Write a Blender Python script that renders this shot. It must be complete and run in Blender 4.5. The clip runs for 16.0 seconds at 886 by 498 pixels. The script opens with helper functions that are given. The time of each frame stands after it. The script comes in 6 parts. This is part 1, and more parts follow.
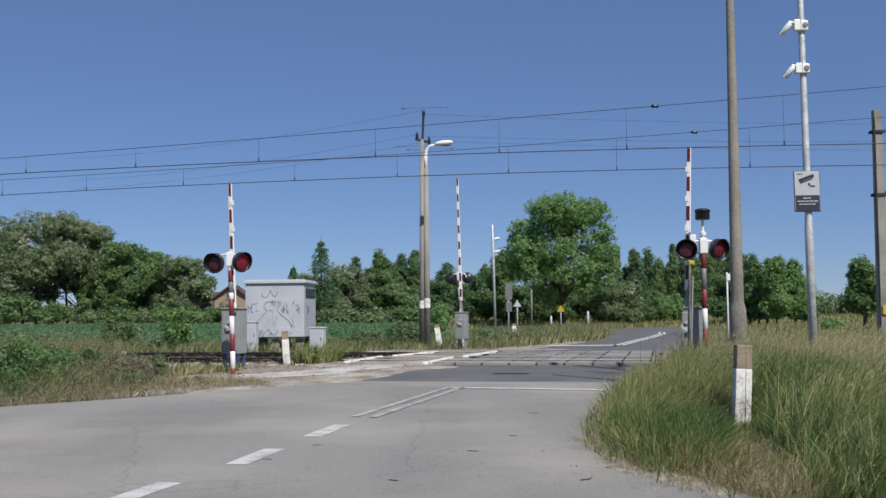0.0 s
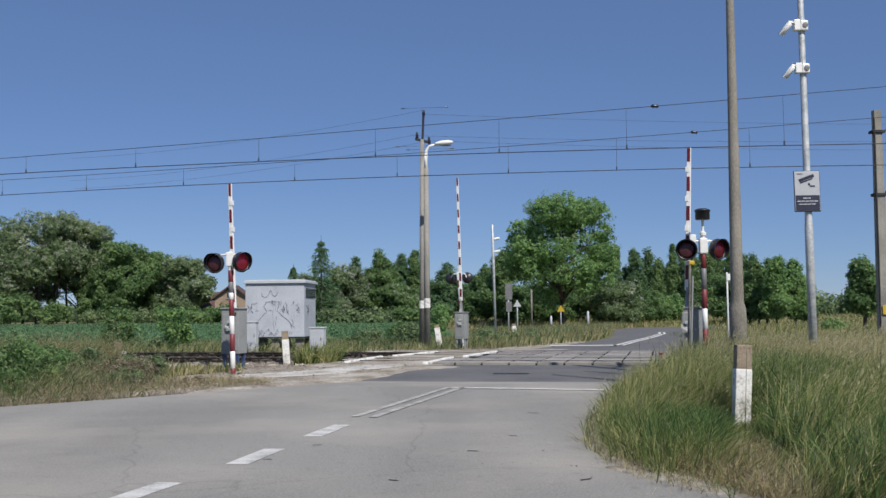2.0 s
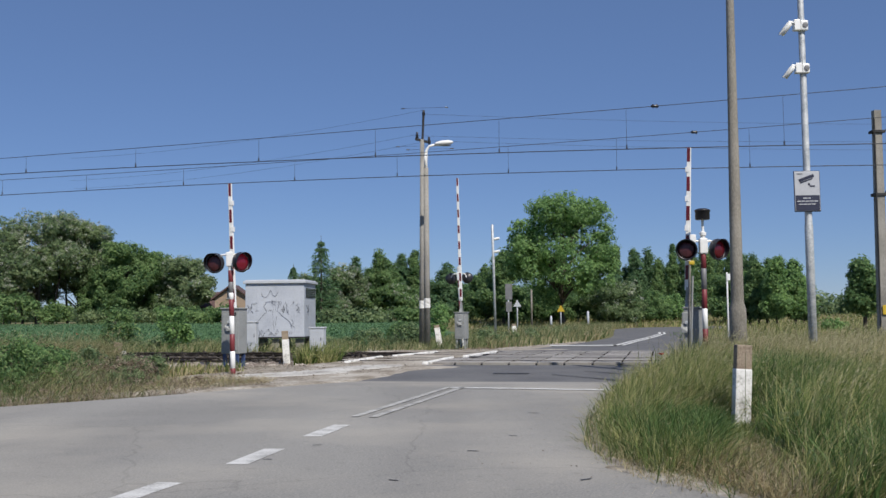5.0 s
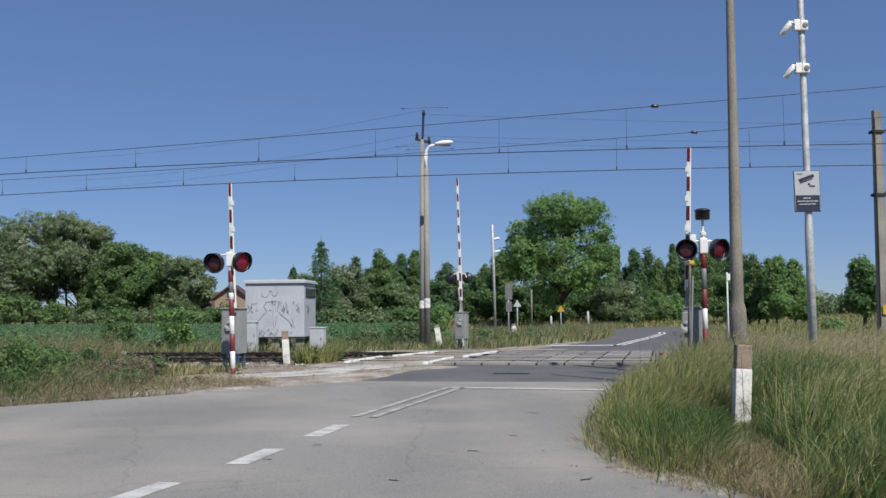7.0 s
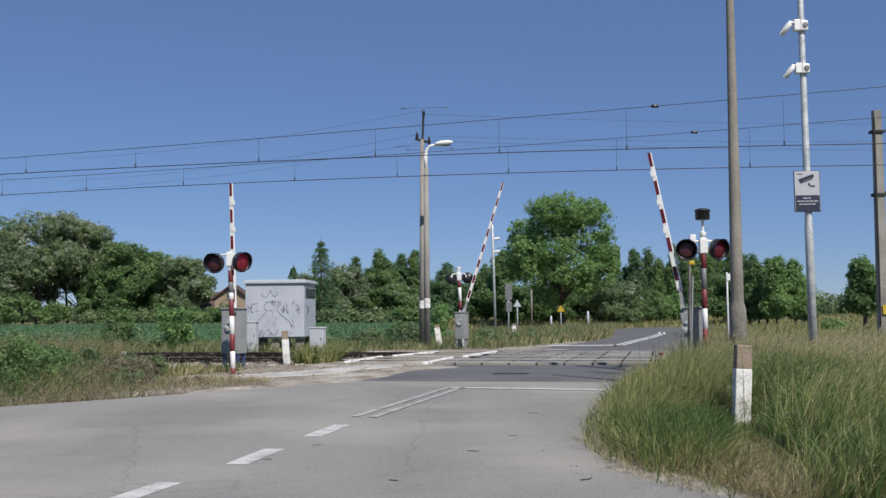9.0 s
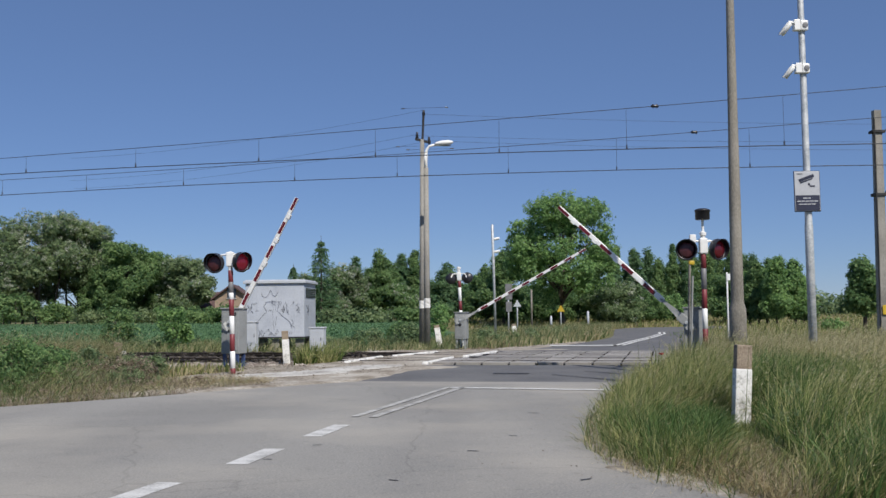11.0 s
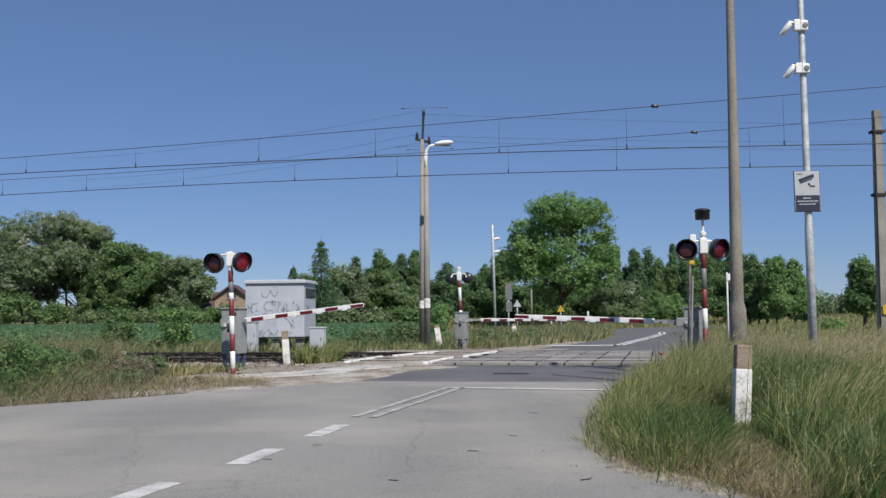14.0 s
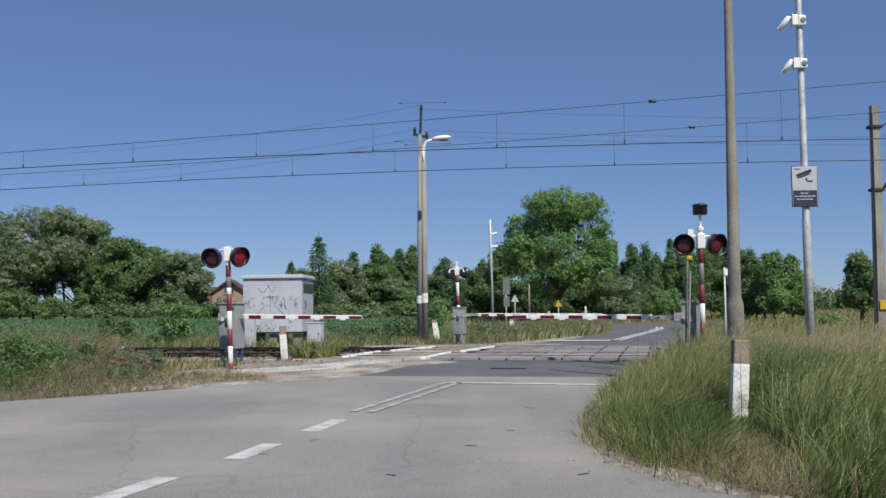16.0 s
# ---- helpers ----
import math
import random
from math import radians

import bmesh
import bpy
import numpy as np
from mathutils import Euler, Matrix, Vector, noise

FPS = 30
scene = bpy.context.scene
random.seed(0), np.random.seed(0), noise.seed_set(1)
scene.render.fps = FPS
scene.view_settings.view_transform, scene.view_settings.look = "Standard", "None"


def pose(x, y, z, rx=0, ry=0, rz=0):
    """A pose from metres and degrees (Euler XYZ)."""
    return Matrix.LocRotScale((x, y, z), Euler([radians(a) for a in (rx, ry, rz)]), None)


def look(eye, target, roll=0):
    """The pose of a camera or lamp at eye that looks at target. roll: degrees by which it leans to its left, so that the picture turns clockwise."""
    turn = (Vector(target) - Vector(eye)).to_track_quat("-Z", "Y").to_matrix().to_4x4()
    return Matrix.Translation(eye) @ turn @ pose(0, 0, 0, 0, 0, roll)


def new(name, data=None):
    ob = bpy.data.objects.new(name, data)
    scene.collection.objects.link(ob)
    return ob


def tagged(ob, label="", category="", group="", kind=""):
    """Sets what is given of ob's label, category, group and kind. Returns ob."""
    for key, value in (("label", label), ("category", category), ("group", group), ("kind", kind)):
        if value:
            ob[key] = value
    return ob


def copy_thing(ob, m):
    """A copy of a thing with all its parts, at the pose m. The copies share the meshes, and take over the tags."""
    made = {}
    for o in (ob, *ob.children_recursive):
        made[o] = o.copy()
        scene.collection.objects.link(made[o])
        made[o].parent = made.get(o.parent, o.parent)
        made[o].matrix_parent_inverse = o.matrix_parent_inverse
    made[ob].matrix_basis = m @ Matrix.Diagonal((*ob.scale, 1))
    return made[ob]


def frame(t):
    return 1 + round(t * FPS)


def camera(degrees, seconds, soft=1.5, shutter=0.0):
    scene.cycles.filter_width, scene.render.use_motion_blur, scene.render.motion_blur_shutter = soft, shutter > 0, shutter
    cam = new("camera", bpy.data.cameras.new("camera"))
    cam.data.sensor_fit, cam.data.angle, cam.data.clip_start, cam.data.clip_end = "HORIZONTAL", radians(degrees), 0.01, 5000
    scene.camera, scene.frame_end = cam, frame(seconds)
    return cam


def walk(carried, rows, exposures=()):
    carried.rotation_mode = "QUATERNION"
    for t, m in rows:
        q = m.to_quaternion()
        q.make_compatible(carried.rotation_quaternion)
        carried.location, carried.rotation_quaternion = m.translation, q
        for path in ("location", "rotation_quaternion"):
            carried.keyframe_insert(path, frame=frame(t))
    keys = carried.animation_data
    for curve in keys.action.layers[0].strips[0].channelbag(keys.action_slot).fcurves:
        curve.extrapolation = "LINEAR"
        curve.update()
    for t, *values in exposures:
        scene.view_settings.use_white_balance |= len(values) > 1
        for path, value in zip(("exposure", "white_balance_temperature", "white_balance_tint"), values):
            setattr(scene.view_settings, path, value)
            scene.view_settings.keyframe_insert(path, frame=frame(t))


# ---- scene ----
cam = camera(46.6, 16.0, soft=1.5)
EYE = (0.0, 0.0, 1.15)


def aim(tilt, turn):
    """The camera's pose, tilted up and turned right by these degrees."""
    a, b = radians(tilt), radians(turn)
    return look(EYE, (math.sin(b) * math.cos(a), math.cos(b) * math.cos(a), EYE[2] + math.sin(a)), -0.573)


walk(cam, [(0.0, aim(3.80, 0.0)), (15.6, aim(3.80, 0.0)), (15.8, aim(3.755, 0.01)), (15.9, aim(3.63, 0.06)), (16.0, aim(3.52, 0.126))],
     exposures=[(0.0, 0.0, 6500, 10), (16.0, 0.0, 6500, 10)])

# ---- sky and sun ----
SUN_ELEV, SUN_AZ = 50.0, 152.0   # the sun stands right of the camera and a little behind it (clockwise from the view)
world = bpy.data.worlds.new("sky")
scene.world = world
world.use_nodes = True
wn = world.node_tree.nodes
sky = wn.new("ShaderNodeTexSky")
sky.sky_type, sky.sun_disc = "NISHITA", False
sky.sun_elevation, sky.sun_rotation = radians(SUN_ELEV), radians(SUN_AZ)
sky.altitude, sky.air_density, sky.dust_density, sky.ozone_density = 2000, 1.0, 0.0, 5.0
clear = wn.new("ShaderNodeMix")
clear.data_type, clear.blend_type = "RGBA", "MULTIPLY"
clear.inputs["Factor"].default_value = 1.0
clear.inputs["B"].default_value = (0.95, 0.99, 1.16, 1)
world.node_tree.links.new(sky.outputs[0], clear.inputs["A"])
haze = wn.new("ShaderNodeMix")
haze.data_type = "RGBA"
haze.inputs["Factor"].default_value = 0.38
haze.inputs["B"].default_value = (2.05, 3.45, 6.55, 1)
world.node_tree.links.new(clear.outputs["Result"], haze.inputs["A"])
world.node_tree.links.new(haze.outputs["Result"], wn["Background"].inputs[0])
wn["Background"].inputs[1].default_value = 0.0735
sun = new("sun", bpy.data.lights.new("sun", "SUN"))
sun.data.energy, sun.data.angle, sun.data.color = 5.0, radians(0.53), (1.0, 0.95, 0.87)
ce = math.cos(radians(SUN_ELEV))
sun.matrix_world = look((ce * math.sin(radians(SUN_AZ)) * 50, ce * math.cos(radians(SUN_AZ)) * 50, math.sin(radians(SUN_ELEV)) * 50), (0, 0, 0))


# ---- materials ----
def mat(name, stops, rough=0.8, scale=4.0, grain=60.0, bump=0.15, metal=0.0, island=0.0, per_object=0.0, soft_light=0.0, spec=0.5, squash=(1, 1, 1), speckle=0.0):
    """Two scales of noise through a colour ramp, with fine relief; island and per_object add variety between pieces."""
    m = bpy.data.materials.new(name)
    m.use_nodes = True
    n, l = m.node_tree.nodes, m.node_tree.links
    b = n["Principled BSDF"]
    co = n.new("ShaderNodeTexCoord")
    mp = n.new("ShaderNodeMapping")
    mp.inputs["Scale"].default_value = squash
    l.new(co.outputs["Object"], mp.inputs[0])
    big, fine = n.new("ShaderNodeTexNoise"), n.new("ShaderNodeTexNoise")
    big.inputs["Scale"].default_value, big.inputs["Detail"].default_value = scale, 5
    fine.inputs["Scale"].default_value, fine.inputs["Detail"].default_value = grain, 3
    for t in (big, fine):
        l.new(mp.outputs[0], t.inputs["Vector"])
    mix = n.new("ShaderNodeMath")
    mix.operation = "MULTIPLY_ADD"
    l.new(fine.outputs[0], mix.inputs[0])
    mix.inputs[1].default_value = 0.45
    half = n.new("ShaderNodeMath")
    half.operation = "MULTIPLY"
    l.new(big.outputs[0], half.inputs[0])
    half.inputs[1].default_value = 0.55
    l.new(half.outputs[0], mix.inputs[2])
    fac = mix.outputs[0]
    for amount, node, socket in ((island, "ShaderNodeNewGeometry", "Random Per Island"), (per_object, "ShaderNodeObjectInfo", "Random")):
        if amount:
            src, add = n.new(node), n.new("ShaderNodeMath")
            off = n.new("ShaderNodeMath")
            off.operation = "SUBTRACT"
            l.new(src.outputs[socket], off.inputs[0])
            off.inputs[1].default_value = 0.5
            add.operation = "MULTIPLY_ADD"
            l.new(off.outputs[0], add.inputs[0])
            add.inputs[1].default_value = amount
            l.new(fac, add.inputs[2])
            fac = add.outputs[0]
    if speckle:
        # worn aggregate: pale and dark flecks a few centimetres wide
        vor, add = n.new("ShaderNodeTexVoronoi"), n.new("ShaderNodeMath")
        vor.inputs["Scale"].default_value = 38
        l.new(mp.outputs[0], vor.inputs["Vector"])
        sep = n.new("ShaderNodeSeparateColor")
        l.new(vor.outputs["Color"], sep.inputs[0])
        off = n.new("ShaderNodeMath")
        off.operation = "SUBTRACT"
        l.new(sep.outputs[0], off.inputs[0])
        off.inputs[1].default_value = 0.5
        add.operation = "MULTIPLY_ADD"
        l.new(off.outputs[0], add.inputs[0])
        add.inputs[1].default_value = speckle
        l.new(fac, add.inputs[2])
        fac = add.outputs[0]
    ramp = n.new("ShaderNodeValToRGB")
    l.new(fac, ramp.inputs[0])
    el = ramp.color_ramp.elements
    while len(el) < len(stops):
        el.new(0.5)
    for i, c in enumerate(stops):
        el[i].position = 0.38 + 0.24 * i / max(1, len(stops) - 1)
        el[i].color = (*c, 1)
    l.new(ramp.outputs[0], b.inputs["Base Color"])
    b.inputs["Roughness"].default_value, b.inputs["Metallic"].default_value = rough, metal
    b.inputs["Specular IOR Level"].default_value = spec
    if bump:
        bp = n.new("ShaderNodeBump")
        bp.inputs["Strength"].default_value, bp.inputs["Distance"].default_value = bump, 0.02
        l.new(fine.outputs[0], bp.inputs["Height"])
        l.new(bp.outputs[0], b.inputs["Normal"])
    if soft_light:
        tr, mx = n.new("ShaderNodeBsdfTranslucent"), n.new("ShaderNodeMixShader")
        l.new(ramp.outputs[0], tr.inputs[0])
        mx.inputs[0].default_value = soft_light
        l.new(b.outputs[0], mx.inputs[1])
        l.new(tr.outputs[0], mx.inputs[2])
        l.new(mx.outputs[0], n["Material Output"].inputs["Surface"])
    return m


def glow(name, colour, strength, base):
    m = bpy.data.materials.new(name)
    m.use_nodes = True
    b = m.node_tree.nodes["Principled BSDF"]
    b.inputs["Base Color"].default_value = (*base, 1)
    b.inputs["Roughness"].default_value = 0.15
    b.inputs["Emission Color"].default_value = (*colour, 1)
    b.inputs["Emission Strength"].default_value = strength
    return m


def asphalt():
    """Old asphalt: broad faded patches, drawn-out tyre polish, dust blown in from the verge, pale and dark aggregate."""
    m = bpy.data.materials.new("worn_asphalt")
    m.use_nodes = True
    n, l = m.node_tree.nodes, m.node_tree.links
    b = n["Principled BSDF"]
    co = n.new("ShaderNodeTexCoord")

    def tex(scale, detail, stretch=(1, 1, 1), turn=0.0):
        mp, t = n.new("ShaderNodeMapping"), n.new("ShaderNodeTexNoise")
        mp.inputs["Scale"].default_value, mp.inputs["Rotation"].default_value = stretch, (0, 0, radians(turn))
        t.inputs["Scale"].default_value, t.inputs["Detail"].default_value = scale, detail
        l.new(co.outputs["Object"], mp.inputs[0])
        l.new(mp.outputs[0], t.inputs["Vector"])
        return t.outputs[0]

    def ramp(src, stops):
        r = n.new("ShaderNodeValToRGB")
        l.new(src, r.inputs[0])
        el = r.color_ramp.elements
        while len(el) < len(stops):
            el.new(0.5)
        for e, (p, c) in zip(el, stops):
            e.position, e.color = p, (*c, 1)
        return r.outputs[0]

    def mix(kind, a, c, fac):
        x = n.new("ShaderNodeMix")
        x.data_type, x.blend_type = "RGBA", kind
        if isinstance(fac, float):
            x.inputs["Factor"].default_value = fac
        else:
            l.new(fac, x.inputs["Factor"])
        l.new(a, x.inputs["A"])
        if isinstance(c, tuple):
            x.inputs["B"].default_value = (*c, 1)
        else:
            l.new(c, x.inputs["B"])
        return x.outputs["Result"]
    base = ramp(tex(0.16, 4), [(0.36, (0.205, 0.201, 0.193)), (0.64, (0.258, 0.252, 0.241))])
    lanes = ramp(tex(0.5, 3, (1, 0.10, 1), 14), [(0.35, (0.86, 0.86, 0.86)), (0.65, (1.10, 1.095, 1.08))])
    base = mix("MULTIPLY", base, lanes, 1.0)
    grain = ramp(tex(55, 4), [(0.30, (0.66, 0.66, 0.67)), (0.5, (1.0, 1.0, 1.0)), (0.70, (1.34, 1.32, 1.28))])
    base = mix("MULTIPLY", base, grain, 0.8)
    flecks = ramp(tex(9, 6), [(0.28, (0.72, 0.72, 0.73)), (0.40, (1, 1, 1)), (0.62, (1, 1, 1)), (0.72, (1.25, 1.22, 1.17))])
    base = mix("MULTIPLY", base, flecks, 0.8)
    dust = ramp(tex(0.35, 6), [(0.46, (0, 0, 0)), (0.66, (0.55, 0.55, 0.55))])
    b_col = mix("MIX", base, (0.36, 0.335, 0.295), dust)
    # thin wandering cracks
    vor, mp = n.new("ShaderNodeTexVoronoi"), n.new("ShaderNodeMapping")
    vor.feature = "DISTANCE_TO_EDGE"
    vor.inputs["Scale"].default_value = 0.22
    warp = n.new("ShaderNodeMix")
    warp.data_type, warp.blend_type = "RGBA", "LINEAR_LIGHT"
    warp.inputs["Factor"].default_value = 0.25
    wt = n.new("ShaderNodeTexNoise")
    wt.inputs["Scale"].default_value, wt.inputs["Detail"].default_value = 1.3, 5
    l.new(co.outputs["Object"], wt.inputs["Vector"])
    l.new(co.outputs["Object"], warp.inputs["A"])
    l.new(wt.outputs["Color"], warp.inputs["B"])
    l.new(warp.outputs["Result"], vor.inputs["Vector"])
    crack = ramp(vor.outputs[0], [(0.0, (0.62, 0.62, 0.62)), (0.0035, (1, 1, 1))])
    b_col = mix("MULTIPLY", b_col, crack, 0.45)
    l.new(b_col, b.inputs["Base Color"])
    b.inputs["Roughness"].default_value, b.inputs["Specular IOR Level"].default_value = 0.92, 0.25
    bp = n.new("ShaderNodeBump")
    bp.inputs["Strength"].default_value, bp.inputs["Distance"].default_value = 0.25, 0.01
    l.new(tex(70, 3), bp.inputs["Height"])
    l.new(bp.outputs[0], b.inputs["Normal"])
    return m


ASPHALT = asphalt()
ASPHALT_DARK = mat("fresh_asphalt", [(0.085, 0.085, 0.091), (0.116, 0.116, 0.120), (0.151, 0.151, 0.151)], 0.85, 0.5, 50, 0.3, spec=0.3)
ROAD_BLACK = mat("tar_seam", [(0.028, 0.028, 0.03), (0.06, 0.06, 0.063)], 0.6, 3, 40)
PAINT_WORN = mat("worn_road_paint", [(0.290, 0.285, 0.273), (0.493, 0.489, 0.476), (0.578, 0.574, 0.561)], 0.75, 5, 55, 0.2)
PAINT_NEW = mat("road_paint", [(0.527, 0.527, 0.510), (0.637, 0.637, 0.629)], 0.7, 4, 50)
SOIL = mat("grassy_soil", [(0.10, 0.085, 0.05), (0.13, 0.13, 0.055), (0.17, 0.16, 0.08)], 0.95, 0.6, 12, 0.5, spec=0.2)
SAND = mat("sandy_dirt", [(0.16, 0.135, 0.105), (0.29, 0.26, 0.22), (0.42, 0.395, 0.355)], 0.95, 1.2, 20, 0.6, spec=0.2)
SLAB = mat("broken_concrete", [(0.20, 0.185, 0.165), (0.40, 0.385, 0.36), (0.52, 0.505, 0.48)], 0.9, 1.6, 25, 0.4)
CONCRETE = mat("weathered_concrete", [(0.164, 0.156, 0.139), (0.254, 0.242, 0.217), (0.328, 0.312, 0.283)], 0.9, 2.5, 60, 0.35, squash=(1, 1, 0.35))
CONCRETE_DARK = mat("aged_dark_concrete", [(0.155, 0.143, 0.120), (0.230, 0.212, 0.180), (0.31, 0.288, 0.25)], 0.9, 2.5, 60, 0.35, squash=(1, 1, 0.35))
RUBBER = mat("crossing_panel", [(0.19, 0.18, 0.165), (0.25, 0.235, 0.22), (0.30, 0.285, 0.265)], 0.85, 1.5, 40, 0.3, per_object=0.25)
RAIL = mat("rusty_rail", [(0.022, 0.017, 0.015), (0.05, 0.038, 0.032)], 0.6, 6, 60, 0.2, metal=0.4)
SLEEPER = mat("tarred_sleeper", [(0.05, 0.045, 0.04), (0.10, 0.09, 0.08)], 0.9, 5, 40, 0.4)
STONE = mat("ballast_stone", [(0.20, 0.165, 0.14), (0.32, 0.275, 0.24), (0.44, 0.395, 0.35)], 0.9, 3, 40, 0.4, island=0.5)
GALV = mat("galvanised_steel", [(0.33, 0.35, 0.37), (0.47, 0.49, 0.50), (0.60, 0.61, 0.61)], 0.5, 9, 40, 0.1, metal=0.2)
GREY_PAINT = mat("grey_cabinet_paint", [(0.216, 0.224, 0.224), (0.272, 0.280, 0.276), (0.304, 0.312, 0.308)], 0.55, 2, 30, 0.08)
PALE_PAINT = mat("pale_cabinet_paint", [(0.43, 0.45, 0.485), (0.51, 0.53, 0.565)], 0.55, 2, 30, 0.08)
HUT_PAINT = mat("pale_grey_hut_paint", [(0.375, 0.400, 0.450), (0.445, 0.472, 0.525), (0.490, 0.517, 0.570)], 0.6, 1.2, 30, 0.08)
WHITE = mat("white_enamel", [(0.72, 0.72, 0.70), (0.80, 0.80, 0.79)], 0.35, 3, 50, 0.05)
WHITE_WORN = mat("chipped_white_paint", [(0.40, 0.39, 0.36), (0.74, 0.73, 0.70), (0.78, 0.77, 0.75)], 0.7, 6, 30, 0.3)
RED = mat("red_reflective_band", [(0.085, 0.005, 0.011), (0.14, 0.009, 0.018)], 0.35, 3, 50, 0.05)
RED_DULL = mat("faded_red_paint", [(0.14, 0.021, 0.027), (0.20, 0.034, 0.040)], 0.5, 3, 40, 0.08)
GREY_BAND = mat("bare_metal_band", [(0.13, 0.13, 0.135), (0.19, 0.19, 0.195)], 0.5, 4, 40, 0.1)
BLACK = mat("black_lacquer", [(0.012, 0.012, 0.016), (0.028, 0.028, 0.034)], 0.35, 4, 40, 0.05)
BLACK_MATT = mat("black_wire", [(0.012, 0.012, 0.014), (0.03, 0.03, 0.03)], 0.7, 4, 40, 0.05)
COPPER = mat("oxidised_wire", [(0.02, 0.022, 0.028), (0.04, 0.042, 0.05)], 0.6, 4, 40, 0.05)
BLUE = mat("blue_steel_foot", [(0.03, 0.05, 0.13), (0.05, 0.08, 0.19)], 0.5, 4, 40, 0.1)
YELLOW = mat("yellow_plastic", [(0.42, 0.28, 0.02), (0.55, 0.38, 0.03)], 0.45, 4, 40, 0.05)
NAVY = mat("dark_blue_print", [(0.012, 0.016, 0.04), (0.022, 0.027, 0.06)], 0.7, 4, 40, 0.03)
SIGN_FOIL = mat("dull_reflective_foil", [(0.40, 0.41, 0.44), (0.47, 0.48, 0.51)], 0.5, 3, 40, 0.03)
INK = mat("dark_spray_paint", [(0.05, 0.055, 0.08), (0.10, 0.11, 0.14)], 0.6, 9, 40, 0.03)
GLASS_DARK = mat("dark_window_glass", [(0.02, 0.03, 0.045), (0.04, 0.055, 0.075)], 0.12, 3, 10, 0.0)
LENS = mat("unlit_red_lens", [(0.050, 0.014, 0.018), (0.085, 0.026, 0.030)], 0.25, 20, 90, 0.3)
LENS_DIM = glow("dim_red_lens", (0.6, 0.03, 0.06), 0.025, (0.07, 0.008, 0.014))
LENS_LIT = glow("lit_red_lens", (0.70, 0.03, 0.07), 0.07, (0.10, 0.008, 0.016))
ROOF_TILE = mat("brown_roof_tile", [(0.075, 0.045, 0.043), (0.12, 0.072, 0.068)], 0.8, 1, 20, 0.3)
PLASTER = mat("tan_house_wall", [(0.24, 0.18, 0.13), (0.33, 0.25, 0.18)], 0.85, 0.6, 15, 0.2)
BARK = mat("bark", [(0.05, 0.04, 0.03), (0.11, 0.09, 0.07)], 0.95, 3, 20, 0.6, squash=(1, 1, 0.25))
CROP = mat("young_green_crop", [(0.078, 0.150, 0.074), (0.096, 0.178, 0.086), (0.114, 0.204, 0.098)], 0.8, 0.05, 2, 0.0, island=0.10, soft_light=0.25, spec=0.2)
GRASS = mat("summer_grass", [(0.078, 0.125, 0.033), (0.222, 0.265, 0.078), (0.41, 0.395, 0.178)], 0.7, 0.8, 3, 0.0, island=0.45, soft_light=0.45, spec=0.3)
GRASS_DARK = mat("dark_weed_leaf", [(0.045, 0.10, 0.025), (0.085, 0.15, 0.042), (0.14, 0.20, 0.065)], 0.6, 0.6, 3, 0.0, island=0.45, soft_light=0.3, spec=0.3)
PAINT_FADED = mat("faded_road_paint", [(0.22, 0.215, 0.205), (0.34, 0.335, 0.32), (0.46, 0.455, 0.44)], 0.8, 4, 55, 0.2)
STONE_DARK = mat("oily_ballast", [(0.035, 0.028, 0.024), (0.06, 0.05, 0.042), (0.10, 0.085, 0.07)], 0.9, 3, 40, 0.4, island=0.5)
BARE = mat("bare_brown_concrete", [(0.17, 0.13, 0.095), (0.26, 0.205, 0.15), (0.33, 0.27, 0.20)], 0.9, 5, 50, 0.4)
BROWN_WEED = mat("withered_brown_weed", [(0.15, 0.115, 0.085), (0.25, 0.20, 0.15), (0.35, 0.295, 0.225)], 0.85, 1, 5, 0.0, island=0.4, soft_light=0.25, spec=0.2)
GRASS_OLIVE = mat("olive_weed_grass", [(0.078, 0.122, 0.042), (0.168, 0.205, 0.082), (0.31, 0.305, 0.16)], 0.75, 0.7, 3, 0.0, island=0.45, soft_light=0.35, spec=0.25)
STRAW = mat("dry_straw", [(0.27, 0.215, 0.11), (0.40, 0.34, 0.19), (0.52, 0.46, 0.29)], 0.8, 0.8, 5, 0.0, island=0.5, soft_light=0.3, spec=0.2)
SEED = mat("grass_seed_head", [(0.27, 0.25, 0.13), (0.37, 0.345, 0.20), (0.46, 0.43, 0.27)], 0.8, 0.8, 5, 0.0, island=0.5, soft_light=0.3, spec=0.2)
POPPY = mat("red_poppy_petal", [(0.45, 0.02, 0.01), (0.6, 0.05, 0.02)], 0.6, 5, 20, 0.0, soft_light=0.3)


def leafmat(name, a, b, c):
    return mat(name, [a, b, c], 0.65, 0.35, 2.5, 0.0, island=0.36, soft_light=0.58, spec=0.2)


LEAF_LIME = leafmat("fresh_green_leaf", (0.13, 0.237, 0.091), (0.224, 0.367, 0.14), (0.327, 0.481, 0.183))
LEAF_MID = leafmat("green_leaf", (0.103, 0.191, 0.078), (0.175, 0.284, 0.116), (0.266, 0.377, 0.154))
LEAF_DULL = leafmat("dull_green_leaf", (0.128, 0.198, 0.099), (0.205, 0.281, 0.143), (0.297, 0.372, 0.189))
NEEDLE = leafmat("dark_needle", (0.082, 0.164, 0.082), (0.135, 0.241, 0.121), (0.211, 0.322, 0.161))
BLOSSOM = leafmat("cream_blossom", (0.367, 0.396, 0.306), (0.517, 0.539, 0.447), (0.647, 0.66, 0.587))


